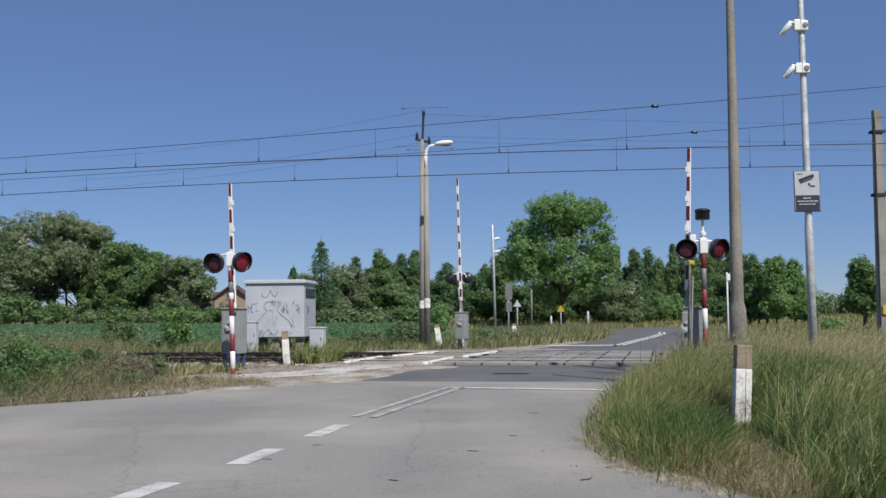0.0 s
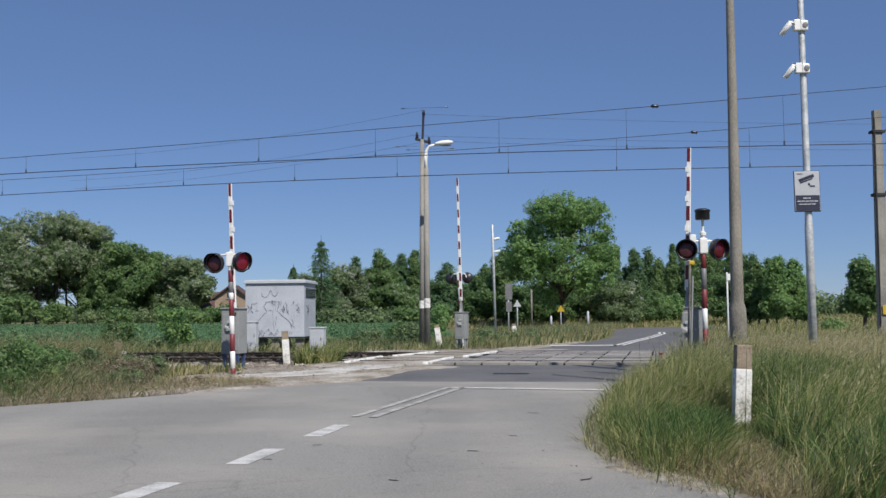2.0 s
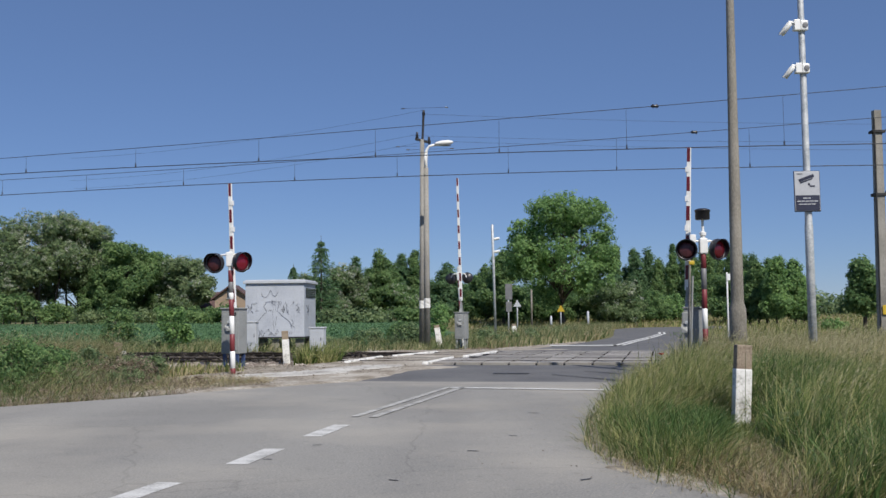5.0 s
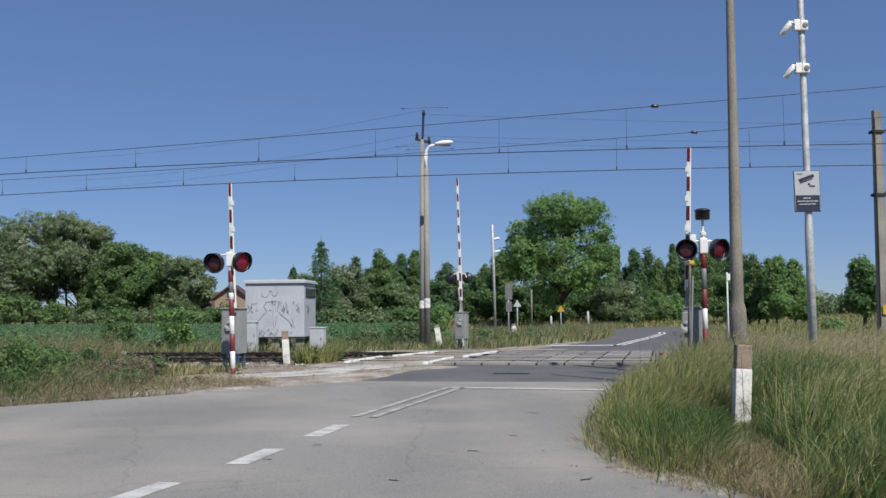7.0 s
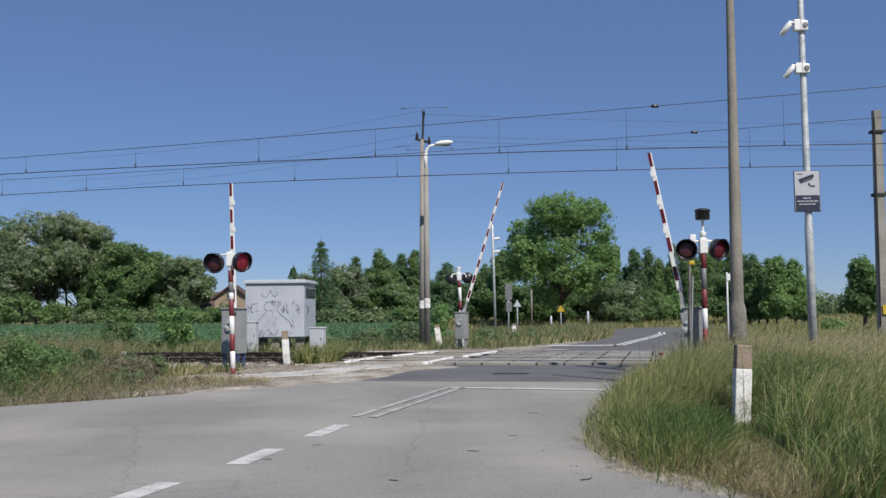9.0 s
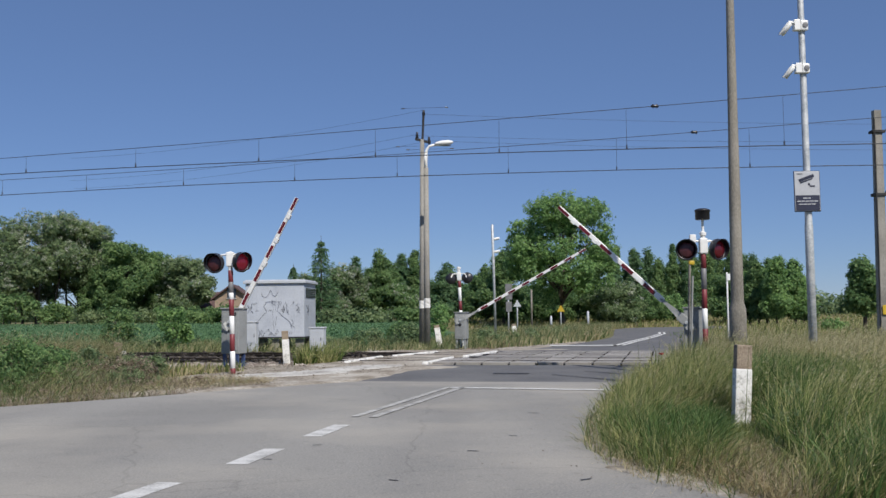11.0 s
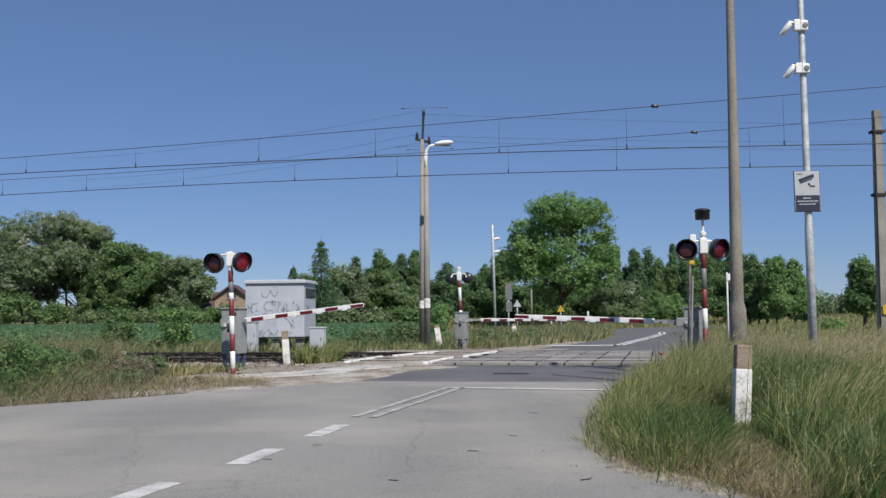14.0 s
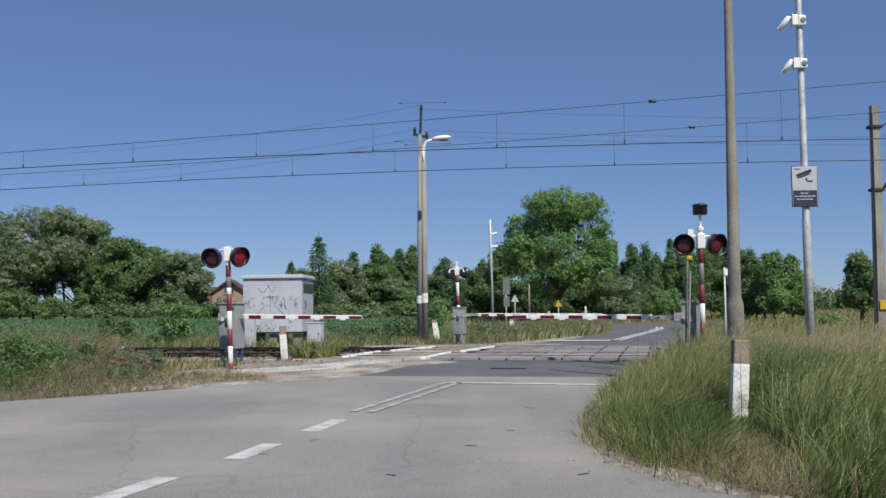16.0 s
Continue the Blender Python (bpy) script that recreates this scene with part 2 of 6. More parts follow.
# ---- mesh helpers ----
def part(name, bm, material, parent=None, label=""):
    """Links a bmesh as one mesh object under a thing or a part."""
    me = bpy.data.meshes.new(name)
    bm.to_mesh(me)
    bm.free()
    me.materials.append(material)
    ob = new(name, me)
    ob.parent = parent
    if label:
        tagged(ob, label)
    return ob


def again(ob, parent, m=None):
    """A further piece on the same mesh."""
    o = new(ob.name.split(".")[0], ob.data)
    o.parent = parent
    if m is not None:
        o.matrix_basis = m
    return o


def thing(name, m, label, category, group=""):
    ob = new(name)
    ob.empty_display_size = 0.2
    ob.matrix_basis = m
    return tagged(ob, label, category, group)


def structure(name, bm, material, label):
    return tagged(part(name, bm, material), label, kind="structure")


def box(bm, c, s, bevel=0.0, m=None):
    r = bmesh.ops.create_cube(bm, size=1.0)
    M = Matrix.LocRotScale(Vector(c), None, Vector(s))
    if m is not None:
        M = m @ M
    bmesh.ops.transform(bm, matrix=M, verts=r["verts"])
    if bevel:
        vs = set(r["verts"])
        bmesh.ops.bevel(bm, geom=[e for e in bm.edges if e.verts[0] in vs and e.verts[1] in vs], offset=bevel, segments=2, profile=0.6, affect="EDGES")
    return bm


def tube(bm, p0, p1, r0, r1=None, seg=12, caps=True):
    r1 = r0 if r1 is None else r1
    p0, p1 = Vector(p0), Vector(p1)
    d = p1 - p0
    q = d.to_track_quat("Z", "Y").to_matrix().to_4x4()
    bmesh.ops.create_cone(bm, cap_ends=caps, segments=seg, radius1=r0, radius2=r1, depth=d.length, matrix=Matrix.Translation((p0 + p1) / 2) @ q)
    return bm


def chain(bm, pts, rs, seg=8):
    """A bent tube through points, as one skin."""
    rings = []
    pts = [Vector(p) for p in pts]
    for i, p in enumerate(pts):
        d = (pts[min(i + 1, len(pts) - 1)] - pts[max(i - 1, 0)]).normalized()
        q = d.to_track_quat("Z", "Y")
        rings.append([bm.verts.new(p + q @ Vector((math.cos(2 * math.pi * k / seg) * rs[i], math.sin(2 * math.pi * k / seg) * rs[i], 0))) for k in range(seg)])
    for a, b in zip(rings, rings[1:]):
        for k in range(seg):
            bm.faces.new((a[k], a[(k + 1) % seg], b[(k + 1) % seg], b[k]))
    bm.faces.new(rings[0][::-1])
    bm.faces.new(rings[-1])
    return bm


def lathe(bm, prof, seg=24, m=None):
    """Turns (radius, height) pairs round z."""
    rings = [[bm.verts.new((r * math.cos(2 * math.pi * k / seg), r * math.sin(2 * math.pi * k / seg), z)) for k in range(seg)] for r, z in prof]
    for a, b in zip(rings, rings[1:]):
        for k in range(seg):
            bm.faces.new((a[k], a[(k + 1) % seg], b[(k + 1) % seg], b[k]))
    for ring, flip in ((rings[0], True), (rings[-1], False)):
        if prof[0 if flip else -1][0] > 1e-4:
            bm.faces.new(ring[::-1] if flip else ring)
    if m is not None:
        bmesh.ops.transform(bm, matrix=m, verts=[v for r in rings for v in r])
    return bm


def smooth(ob):
    for p in ob.data.polygons:
        p.use_smooth = True
    return ob


def raw(name, verts, faces_per, material, parent=None):
    """A mesh from numpy vertices, faces_per corners each in a row."""
    n = len(verts)
    me = bpy.data.meshes.new(name)
    idx = np.arange(n, dtype=np.int32)
    me.vertices.add(n)
    me.vertices.foreach_set("co", np.ascontiguousarray(verts, dtype=np.float32).ravel())
    me.loops.add(n)
    me.loops.foreach_set("vertex_index", idx)
    me.polygons.add(n // faces_per)
    me.polygons.foreach_set("loop_start", idx[::faces_per])
    me.polygons.foreach_set("loop_total", np.full(n // faces_per, faces_per, dtype=np.int32))
    me.update(calc_edges=True)
    me.materials.append(material)
    ob = new(name, me)
    ob.parent = parent
    return ob


def raw_indexed(name, verts, faces, material, parent=None):
    me = bpy.data.meshes.new(name)
    k = faces.shape[1]
    me.vertices.add(len(verts))
    me.vertices.foreach_set("co", np.ascontiguousarray(verts, dtype=np.float32).ravel())
    me.loops.add(faces.size)
    me.loops.foreach_set("vertex_index", np.ascontiguousarray(faces, dtype=np.int32).ravel())
    me.polygons.add(len(faces))
    me.polygons.foreach_set("loop_start", np.arange(0, faces.size, k, dtype=np.int32))
    me.polygons.foreach_set("loop_total", np.full(len(faces), k, dtype=np.int32))
    me.update(calc_edges=True)
    me.materials.append(material)
    ob = new(name, me)
    ob.parent = parent
    return ob


# ---- the lie of the land ----
TRACK = radians(14)              # the line runs to the right and nearer
TD = Vector((math.cos(TRACK), -math.sin(TRACK), 0))
TN = Vector((math.sin(TRACK), math.cos(TRACK), 0))
NEAR_Y, FAR_Y = 25.2, 29.3       # where the tracks' centre lines cross x = 0


def track_point(s, n, z=0.0):
    """A point s metres along the near track and n metres beyond its centre line."""
    return Vector((0, NEAR_Y, z)) + TD * s + TN * n


def hgt(x, y):
    """Height of the ground: a low swell carries the tracks, and the far meadow rises to the trees."""
    n = (y - NEAR_Y) * math.cos(TRACK) + x * math.sin(TRACK)

    def step(a, b, v):
        t = min(1.0, max(0.0, (v - a) / (b - a)))
        return t * t * (3 - 2 * t)
    return 0.10 * step(-6.5, -2.2, n) * (1 - step(6.2, 12, n)) + 0.85 * step(100, 132, y)


# ---- ground ----
def ground():
    xs = sorted({*np.round(np.linspace(-40, 40, 81), 3), *[s * v for v in (50, 65, 85, 120, 180, 300, 600, 1200, 2500, 4000) for s in (-1, 1)]})
    ys = sorted({*np.round(np.linspace(-20, 80, 101), 3), *(90, 105, 125, 150, 200, 300, 600, 1200, 2500, 4000), *(-30, -60, -150, -500, -2000)})
    V = np.array([(x, y, hgt(x, y) - 0.05 - 0.02 * (abs(x) > 40)) for y in ys for x in xs])
    nx = len(xs)
    F = np.array([(j * nx + i, j * nx + i + 1, (j + 1) * nx + i + 1, (j + 1) * nx + i) for j in range(len(ys) - 1) for i in range(nx - 1)])
    g = raw_indexed("ground", V, F, SOIL)
    tagged(smooth(g), "flat ground of grassy soil beside the railway", kind="structure")


ground()


def strip(name, pairs, material, label, lift=0.0, across=10, step_m=1.0):
    """A surface between left and right edge points."""
    L, R = [], []
    for (l0, r0), (l1, r1) in zip(pairs, pairs[1:]):
        k = max(1, int((Vector(l1) - Vector(l0)).length / step_m))
        for i in range(k):
            L.append(Vector(l0).lerp(Vector(l1), i / k)), R.append(Vector(r0).lerp(Vector(r1), i / k))
    L.append(Vector(pairs[-1][0])), R.append(Vector(pairs[-1][1]))
    V, F = [], []
    for a, b in zip(L, R):
        for j in range(across + 1):
            p = a.lerp(b, j / across)
            V.append((p.x, p.y, hgt(p.x, p.y) + lift))
    w = across + 1
    for i in range(len(L) - 1):
        for j in range(across):
            F.append((i * w + j, i * w + j + 1, (i + 1) * w + j + 1, (i + 1) * w + j))
    ob = raw_indexed(name, np.array(V), np.array(F), material)
    return tagged(smooth(ob), label, kind="structure")


strip("road", [((-45, -12), (40, -12)), ((-26, -6), (24, -6)), ((-17, 2), (6.5, 2)), ((-14.5, 5.2), (2.6, 4.9)), ((-13.4, 6.5), (1.8, 6.5)), ((-11.6, 8.2), (1.3, 8.2)), ((-10.6, 9.3), (1.24, 9.3)),
               ((-8.9, 11.0), (1.5, 11.0)), ((-6.0, 14.05), (2.15, 14.0)), ((-4.87, 15.2), (2.55, 15.9)), ((-3.4, 17.0), (2.85, 17.1)), ((-1.6, 18.9), (3.15, 17.9))],
      ASPHALT, "pale worn asphalt road and junction, cracked and dusty", across=24)
strip("road", [((-1.6, 18.9), (3.15, 17.9)), ((-1.06, 20.1), (3.6, 19.2)), ((-0.62, 22.95), (4.45, 21.70))],
      ASPHALT_DARK, "dark newer asphalt before the level crossing")
strip("road", [((1.45, 31.2), (7.0, 29.8)), ((2.1, 34.4), (8.0, 33.2)), ((4.5, 40.0), (9.2, 39.0)), ((6.5, 46.2), (10.8, 46.0)), ((8.5, 53.0), (12.7, 54.5)), ((9.7, 59.0), (14.4, 60.0)), ((11.2, 68.0), (17.4, 69.0)), ((12.9, 78.0), (20.6, 78.0)),
               ((14.6, 88.0), (24.6, 86.0)), ((18.0, 96.5), (31.0, 92.0)), ((26.0, 101.5), (41.0, 96.0)), ((42.0, 104.5), (56.0, 98.0)), ((80.0, 106.0), (80.0, 100.0))],
      ASPHALT_DARK, "dark asphalt road curving away beyond the crossing")


# ---- road markings ----
def line_on_road(p0, p1, w, material, label, lift=0.008):
    a, b = Vector((*p0, 0)), Vector((*p1, 0))
    side = Vector((-(b - a).y, (b - a).x, 0)).normalized() * w / 2
    k = max(2, int((b - a).length / 0.5))
    V, F = [], []
    for i in range(k + 1):
        p = a.lerp(b, i / k)
        wob = 1 + 0.10 * noise.noise((p.x * 3, p.y * 3, 5.0))
        for s in (-wob, 0, wob):
            q = p + side * s
            V.append((q.x, q.y, hgt(q.x, q.y) + lift))
    for i in range(k):
        for j in range(2):
            F.append((i * 3 + j, i * 3 + j + 1, i * 3 + j + 4, i * 3 + j + 3))
    ob = raw_indexed("road_marking", np.array(V), np.array(F), material)
    return tagged(ob, label, kind="structure")


for p0, p1 in (((-2.20, 6.25), (-1.95, 7.38)), ((-1.66, 8.28), (-1.51, 9.22)), ((-1.30, 10.16), (-1.11, 11.23)), ((-2.65, 4.3), (-2.4, 5.3))):
    line_on_road(p0, p1, 0.19, PAINT_WORN, "worn white centre dash on the asphalt", 0.003)
line_on_road((-1.05, 12.1), (0.06, 16.95), 0.10, PAINT_FADED, "worn white double centre line on the asphalt")
line_on_road((-0.83, 12.0), (0.28, 16.85), 0.10, PAINT_FADED, "worn white double centre line on the asphalt")
line_on_road((0.10, 16.92), (2.62, 15.95), 0.24, PAINT_WORN, "worn white stop line before the level crossing")
line_on_road((4.1, 40.0), (6.65, 39.5), 1.0, PAINT_NEW, "white stop line beyond the level crossing", 0.02)
CENTRE = ((6.4, 38.9), (7.9, 44.3), (10.1, 51.7), (13.2, 63.0), (14.3, 68.5))
for run in (CENTRE, [(x + 0.36, y + 0.3) for x, y in CENTRE]):
    for p0, p1 in zip(run, run[1:]):
        line_on_road(p0, p1, 0.16, PAINT_NEW, "white double centre line beyond the crossing", 0.02)
# narrow near-black bands laid over the dark asphalt
for p0, p1, w in (((2.05, 19.75), (2.75, 18.75), 0.05), ((2.75, 18.75), (3.30, 17.75), 0.11), ((2.95, 18.45), (3.4, 17.95), 0.16), ((2.75, 20.4), (3.75, 19.1), 0.05), ((0.95, 20.2), (1.65, 20.05), 0.15)):
    line_on_road(p0, p1, w, ROAD_BLACK, "narrow near-black band on the asphalt", 0.012)


# small dark oil and tar spots
for p0, p1, w in (((0.19, 8.95), (0.29, 8.92), 0.03), ((0.62, 10.05), (0.70, 10.02), 0.025), ((-1.50, 8.55), (-1.42, 8.53), 0.02), ((-1.20, 9.45), (-1.12, 9.48), 0.02), ((0.95, 7.3), (1.03, 7.36), 0.03), ((1.0, 12.4), (1.12, 12.34), 0.03), ((-0.4, 7.4), (-0.33, 7.36), 0.025)):
    line_on_road(p0, p1, w, ROAD_BLACK, "small dark tar spot on the asphalt", 0.004)

# ---- dirt verges and broken slab ----
def patch(name, centre, rx, ry, turn, material, label, lift, seed, n=40, rough=0.22):
    V = [(centre[0], centre[1], hgt(*centre) + lift)]
    c, s = math.cos(turn), math.sin(turn)
    rings = 5
    for r in range(1, rings + 1):
        for k in range(n):
            a = 2 * math.pi * k / n
            w = r / rings * (1 + rough * noise.noise((math.cos(a) * 2.2 + seed, math.sin(a) * 2.2, seed * 1.7)) * 1.6)
            x, y = rx * w * math.cos(a), ry * w * math.sin(a)
            X, Y = centre[0] + c * x - s * y, centre[1] + s * x + c * y
            V.append((X, Y, hgt(X, Y) + lift * (1.0 if r < rings else 0.0) - (0.04 if r == rings else 0) + 0.008 * noise.noise((X * 2, Y * 2, seed))))
    F3 = [(0, 1 + k, 1 + (k + 1) % n) for k in range(n)]
    bm = bmesh.new()
    vs = [bm.verts.new(v) for v in V]
    for f in F3:
        bm.faces.new([vs[i] for i in f])
    for r in range(rings - 1):
        for k in range(n):
            a, b = 1 + r * n + k, 1 + r * n + (k + 1) % n
            bm.faces.new((vs[a], vs[a + n], vs[b + n], vs[b]))
    ob = part(name, bm, material)
    return tagged(smooth(ob), label, kind="structure")


patch("dirt_verge", (-2.6, 21.6), 3.6, 1.9, radians(32), SAND, "trodden sandy dirt beside the road", 0.012, 3.0)
patch("concrete_slab", (-3.0, 20.9), 1.7, 0.55, radians(28), SLAB, "cracked pale concrete slab in the dirt verge", 0.03, 8.0)
patch("concrete_slab", (-1.75, 22.1), 1.15, 0.5, radians(36), SLAB, "cracked pale concrete slab in the dirt verge", 0.03, 11.0)
patch("dirt_verge", (-1.35, 25.6), 1.55, 4.2, radians(-14), SAND, "sandy dirt between the crossing's painted beams", 0.02, 5.0)
patch("dirt_verge", (1.2, 34.2), 4.2, 2.2, radians(24), SAND, "sandy dirt verge beyond the tracks", 0.012, 6.0)
patch("dirt_verge", (3.6, 40.5), 0.9, 8.0, radians(-17), SAND, "sandy road edge beyond the tracks", 0.012, 7.0)
patch("dirt_verge", (-5.6, 16.6), 3.6, 0.75, radians(44), SAND, "dry dusty road edge with straw", 0.010, 9.0)
patch("dirt_verge", (-2.75, 18.75), 2.5, 0.62, radians(47), SAND, "trodden sandy dirt along the asphalt's edge", 0.010, 14.0)
patch("dirt_verge", (2.15, 12.6), 0.32, 4.2, radians(-12), SAND, "dusty road edge along the tall grass", 0.010, 10.0)
patch("dirt_verge", (1.75, 7.3), 0.35, 1.3, radians(22), SAND, "dusty road edge along the tall grass", 0.010, 12.0)



def dirt_fill():
    """Packed dirt between the two rows of painted beams, almost level with the rail heads."""
    bm = bmesh.new()
    nu, nv = 9, 34
    grid = []
    for j in range(nv):
        f = j / (nv - 1)
        a, b = Vector((-2.45, 23.3, 0)).lerp(Vector((0.05, 31.3, 0)), f), Vector((-0.42, 22.9, 0)).lerp(Vector((1.85, 31.2, 0)), f)
        for i in range(nu):
            p = a.lerp(b, i / (nu - 1))
            rim = min(i, nu - 1 - i, j, nv - 1 - j) == 0
            grid.append(bm.verts.new((p.x, p.y, 0.06 if rim else 0.130 + 0.010 * noise.noise((p.x * 3, p.y * 3, 4.0)))))
    for j in range(nv - 1):
        for i in range(nu - 1):
            k = j * nu + i
            bm.faces.new((grid[k], grid[k + 1], grid[k + 1 + nu], grid[k + nu]))
    smooth(structure("dirt_fill", bm, SAND, "packed sandy dirt around the rails beside the crossing"))


dirt_fill()

# ---- railway ----
PROFILE = ((-0.07, 0), (0.07, 0), (0.07, 0.012), (0.012, 0.03), (0.012, 0.125), (0.036, 0.135), (0.036, 0.165), (-0.036, 0.165), (-0.036, 0.135), (-0.012, 0.125), (-0.012, 0.03), (-0.07, 0.012))


def rail(n_off, s0, s1, top, parent):
    bm = bmesh.new()
    rings = []
    for i in range(31):
        s = s0 + (s1 - s0) * i / 30
        ring = []
        for a, h in PROFILE:
            p = track_point(s, n_off + a, top - 0.165 + h)
            ring.append(bm.verts.new(p))
        rings.append(ring)
    k = len(PROFILE)
    for a, b in zip(rings, rings[1:]):
        for j in range(k):
            bm.faces.new((a[j], a[(j + 1) % k], b[(j + 1) % k], b[j]))
    bm.normal_update()
    return part("rail", bm, RAIL, parent)


def railway():
    for n0, label in ((0.0, "near railway track with rusty rails on dark sleepers"), (4.0, "far railway track with rusty rails on dark sleepers")):
        tr = thing("railway_track", Matrix.Identity(4), label, "railway track", "railway tracks")
        for side in (-0.755, 0.755):
            rail(n0 + side, -60, 45, 0.14, tr)
        bm = box(bmesh.new(), (0, 0, 0), (0.24, 2.5, 0.16), 0.02)
        first = None
        for k in range(60):
            s = -38 + 0.62 * k
            if -3.0 < s:
                break
            M = Matrix.Translation(track_point(s, n0, -0.09)) @ Matrix.Rotation(-TRACK, 4, "Z")
            if first is None:
                first = part("sleeper", bm, SLEEPER, tr)
                first.matrix_basis = M
            else:
                again(first, tr, M)
    # ballast: a low bed of stones
    rng = np.random.default_rng(5)
    N = 26000
    s = rng.uniform(-40, -2.6, N)
    n = np.where(rng.random(N) < 0.5, rng.uniform(-2.9, 6.6, N), rng.normal(-2.0, 0.55, N))
    keep = rng.random(N) < np.clip((60 + s) / 55, 0.2, 1)
    s, n = s[keep], n[keep]
    size = rng.uniform(0.03, 0.075, len(s))
    bed = 0.02 - 0.13 * np.clip((-n - 1.9) / 1.1, 0, 1)
    P = np.stack([s * math.cos(TRACK) + n * math.sin(TRACK), NEAR_Y - s * math.sin(TRACK) + n * math.cos(TRACK), bed + 0.02 * rng.random(len(s))], 1)
    tet = np.array([(1, 1, 0.8), (-1, -1, 0.8), (-1, 1, -0.8), (1, -1, -0.8)], float)
    V = P[:, None, :] + size[:, None, None] * (tet[None] + rng.normal(0, 0.45, (len(s), 4, 3)))
    base = (np.arange(len(s)) * 4)[:, None]
    F = np.stack([base + np.array(f)[None] for f in ((0, 1, 2), (0, 3, 1), (0, 2, 3), (1, 3, 2))], 1)
    oily = n > -1.45
    tagged(raw_indexed("track_ballast", V.reshape(-1, 3), F[oily].reshape(-1, 3), STONE_DARK), "dark oily ballast stones between the rails", "ballast", kind="stuff")
    F = F[~oily].reshape(-1, 3)
    tagged(raw_indexed("track_ballast", V.reshape(-1, 3), F, STONE), "brown-grey ballast stones heaped along the track", "ballast", kind="stuff")
    bm = bmesh.new()
    for a in range(41):
        for nn, z in ((-3.4, -0.06), (-1.9, 0.02), (6.2, 0.02), (7.4, -0.03)):
            bm.verts.new(track_point(-62 + 1.45 * a, nn, z))
    bm.verts.ensure_lookup_table()
    for a in range(40):
        for j in range(3):
            i = a * 4 + j
            bm.faces.new([bm.verts[q] for q in (i, i + 1, i + 5, i + 4)])
    structure("ballast_bed", bm, STONE_DARK, "bed of brown-grey ballast under the tracks")


railway()


SKEW = 0.035   # the panel joints run aslant, along the road


def crossing():
    """Panels in rows beside and between the rails, with open joints."""
    bm = bmesh.new()
    for a, b in ((-1.75, 5.85),):
        pts = [track_point(s, n, 0.104) for s, n in ((0.08, a + 0.06), (5.5, a + 0.06), (7.4, b - 0.06), (0.40, b - 0.06))]
        bm.faces.new([bm.verts.new(p) for p in pts])
    deck = structure("level_crossing", bm, ROAD_BLACK, "level crossing deck of grey panels between the rails")
    made = {}
    for n0 in (0.0, 4.0):
        for lo, hi in ((-1.72, -0.793), (-0.70, 0.0), (0.0, 0.70), (0.793, 1.72)):
            n = n0 + (lo + hi) / 2
            w = hi - lo - 0.012
            k0 = math.ceil((-0.05 + 0.30 * (n + 1.8) + SKEW * n) / 0.62)
            for k in range(math.ceil((-0.10 + 0.03 * (n + 1.8) + SKEW * n) / 0.62), k0 + 9):
                key = round(w, 3)
                M = Matrix.Translation(track_point(k * 0.62 - SKEW * n + 0.3, n, 0.098 + random.uniform(-0.003, 0.003))) @ Matrix.Rotation(-TRACK, 4, "Z")
                if key not in made:
                    pb = box(bmesh.new(), (0, 0, 0), (0.575, w, 0.07), 0.010)
                    for v in pb.verts:
                        v.co.x -= SKEW * v.co.y
                    made[key] = part("panel", pb, RUBBER, deck)
                    made[key].matrix_basis = M
                else:
                    again(made[key], deck, M)
    # asphalt infill between the two tracks
    bm = bmesh.new()
    pts = [track_point(s, n, 0.128) for s, n in ((0.05, 1.78), (5.85, 1.78), (6.0, 2.22), (0.25, 2.22))]
    bm.faces.new([bm.verts.new(p) for p in pts])
    part("infill", bm, ASPHALT_DARK, deck)
    # white painted edge beams, some worn and tilted
    for (x0, y0), (x1, y1) in (((-2.27, 24.0), (-1.65, 27.2)), ((-1.34, 27.6), (-0.23, 30.4)), ((-0.43, 23.0), (0.20, 26.0)), ((0.53, 26.7), (1.49, 29.85))):
        a, b = Vector((x0, y0, 0.105)), Vector((x1, y1, 0.105))
        d = b - a
        pb = box(bmesh.new(), (0, 0, 0.02), (d.length, 0.12, 0.08), 0.025)
        for v in pb.verts:
            v.co.z += 0.012 * noise.noise((v.co.x * 1.5, x0, y0))
        o = part("edge_beam", pb, WHITE_WORN, deck, "white painted concrete edge beam")
        o.matrix_basis = Matrix.Translation((a + b) / 2) @ Matrix.Rotation(math.atan2(d.y, d.x), 4, "Z")


crossing()


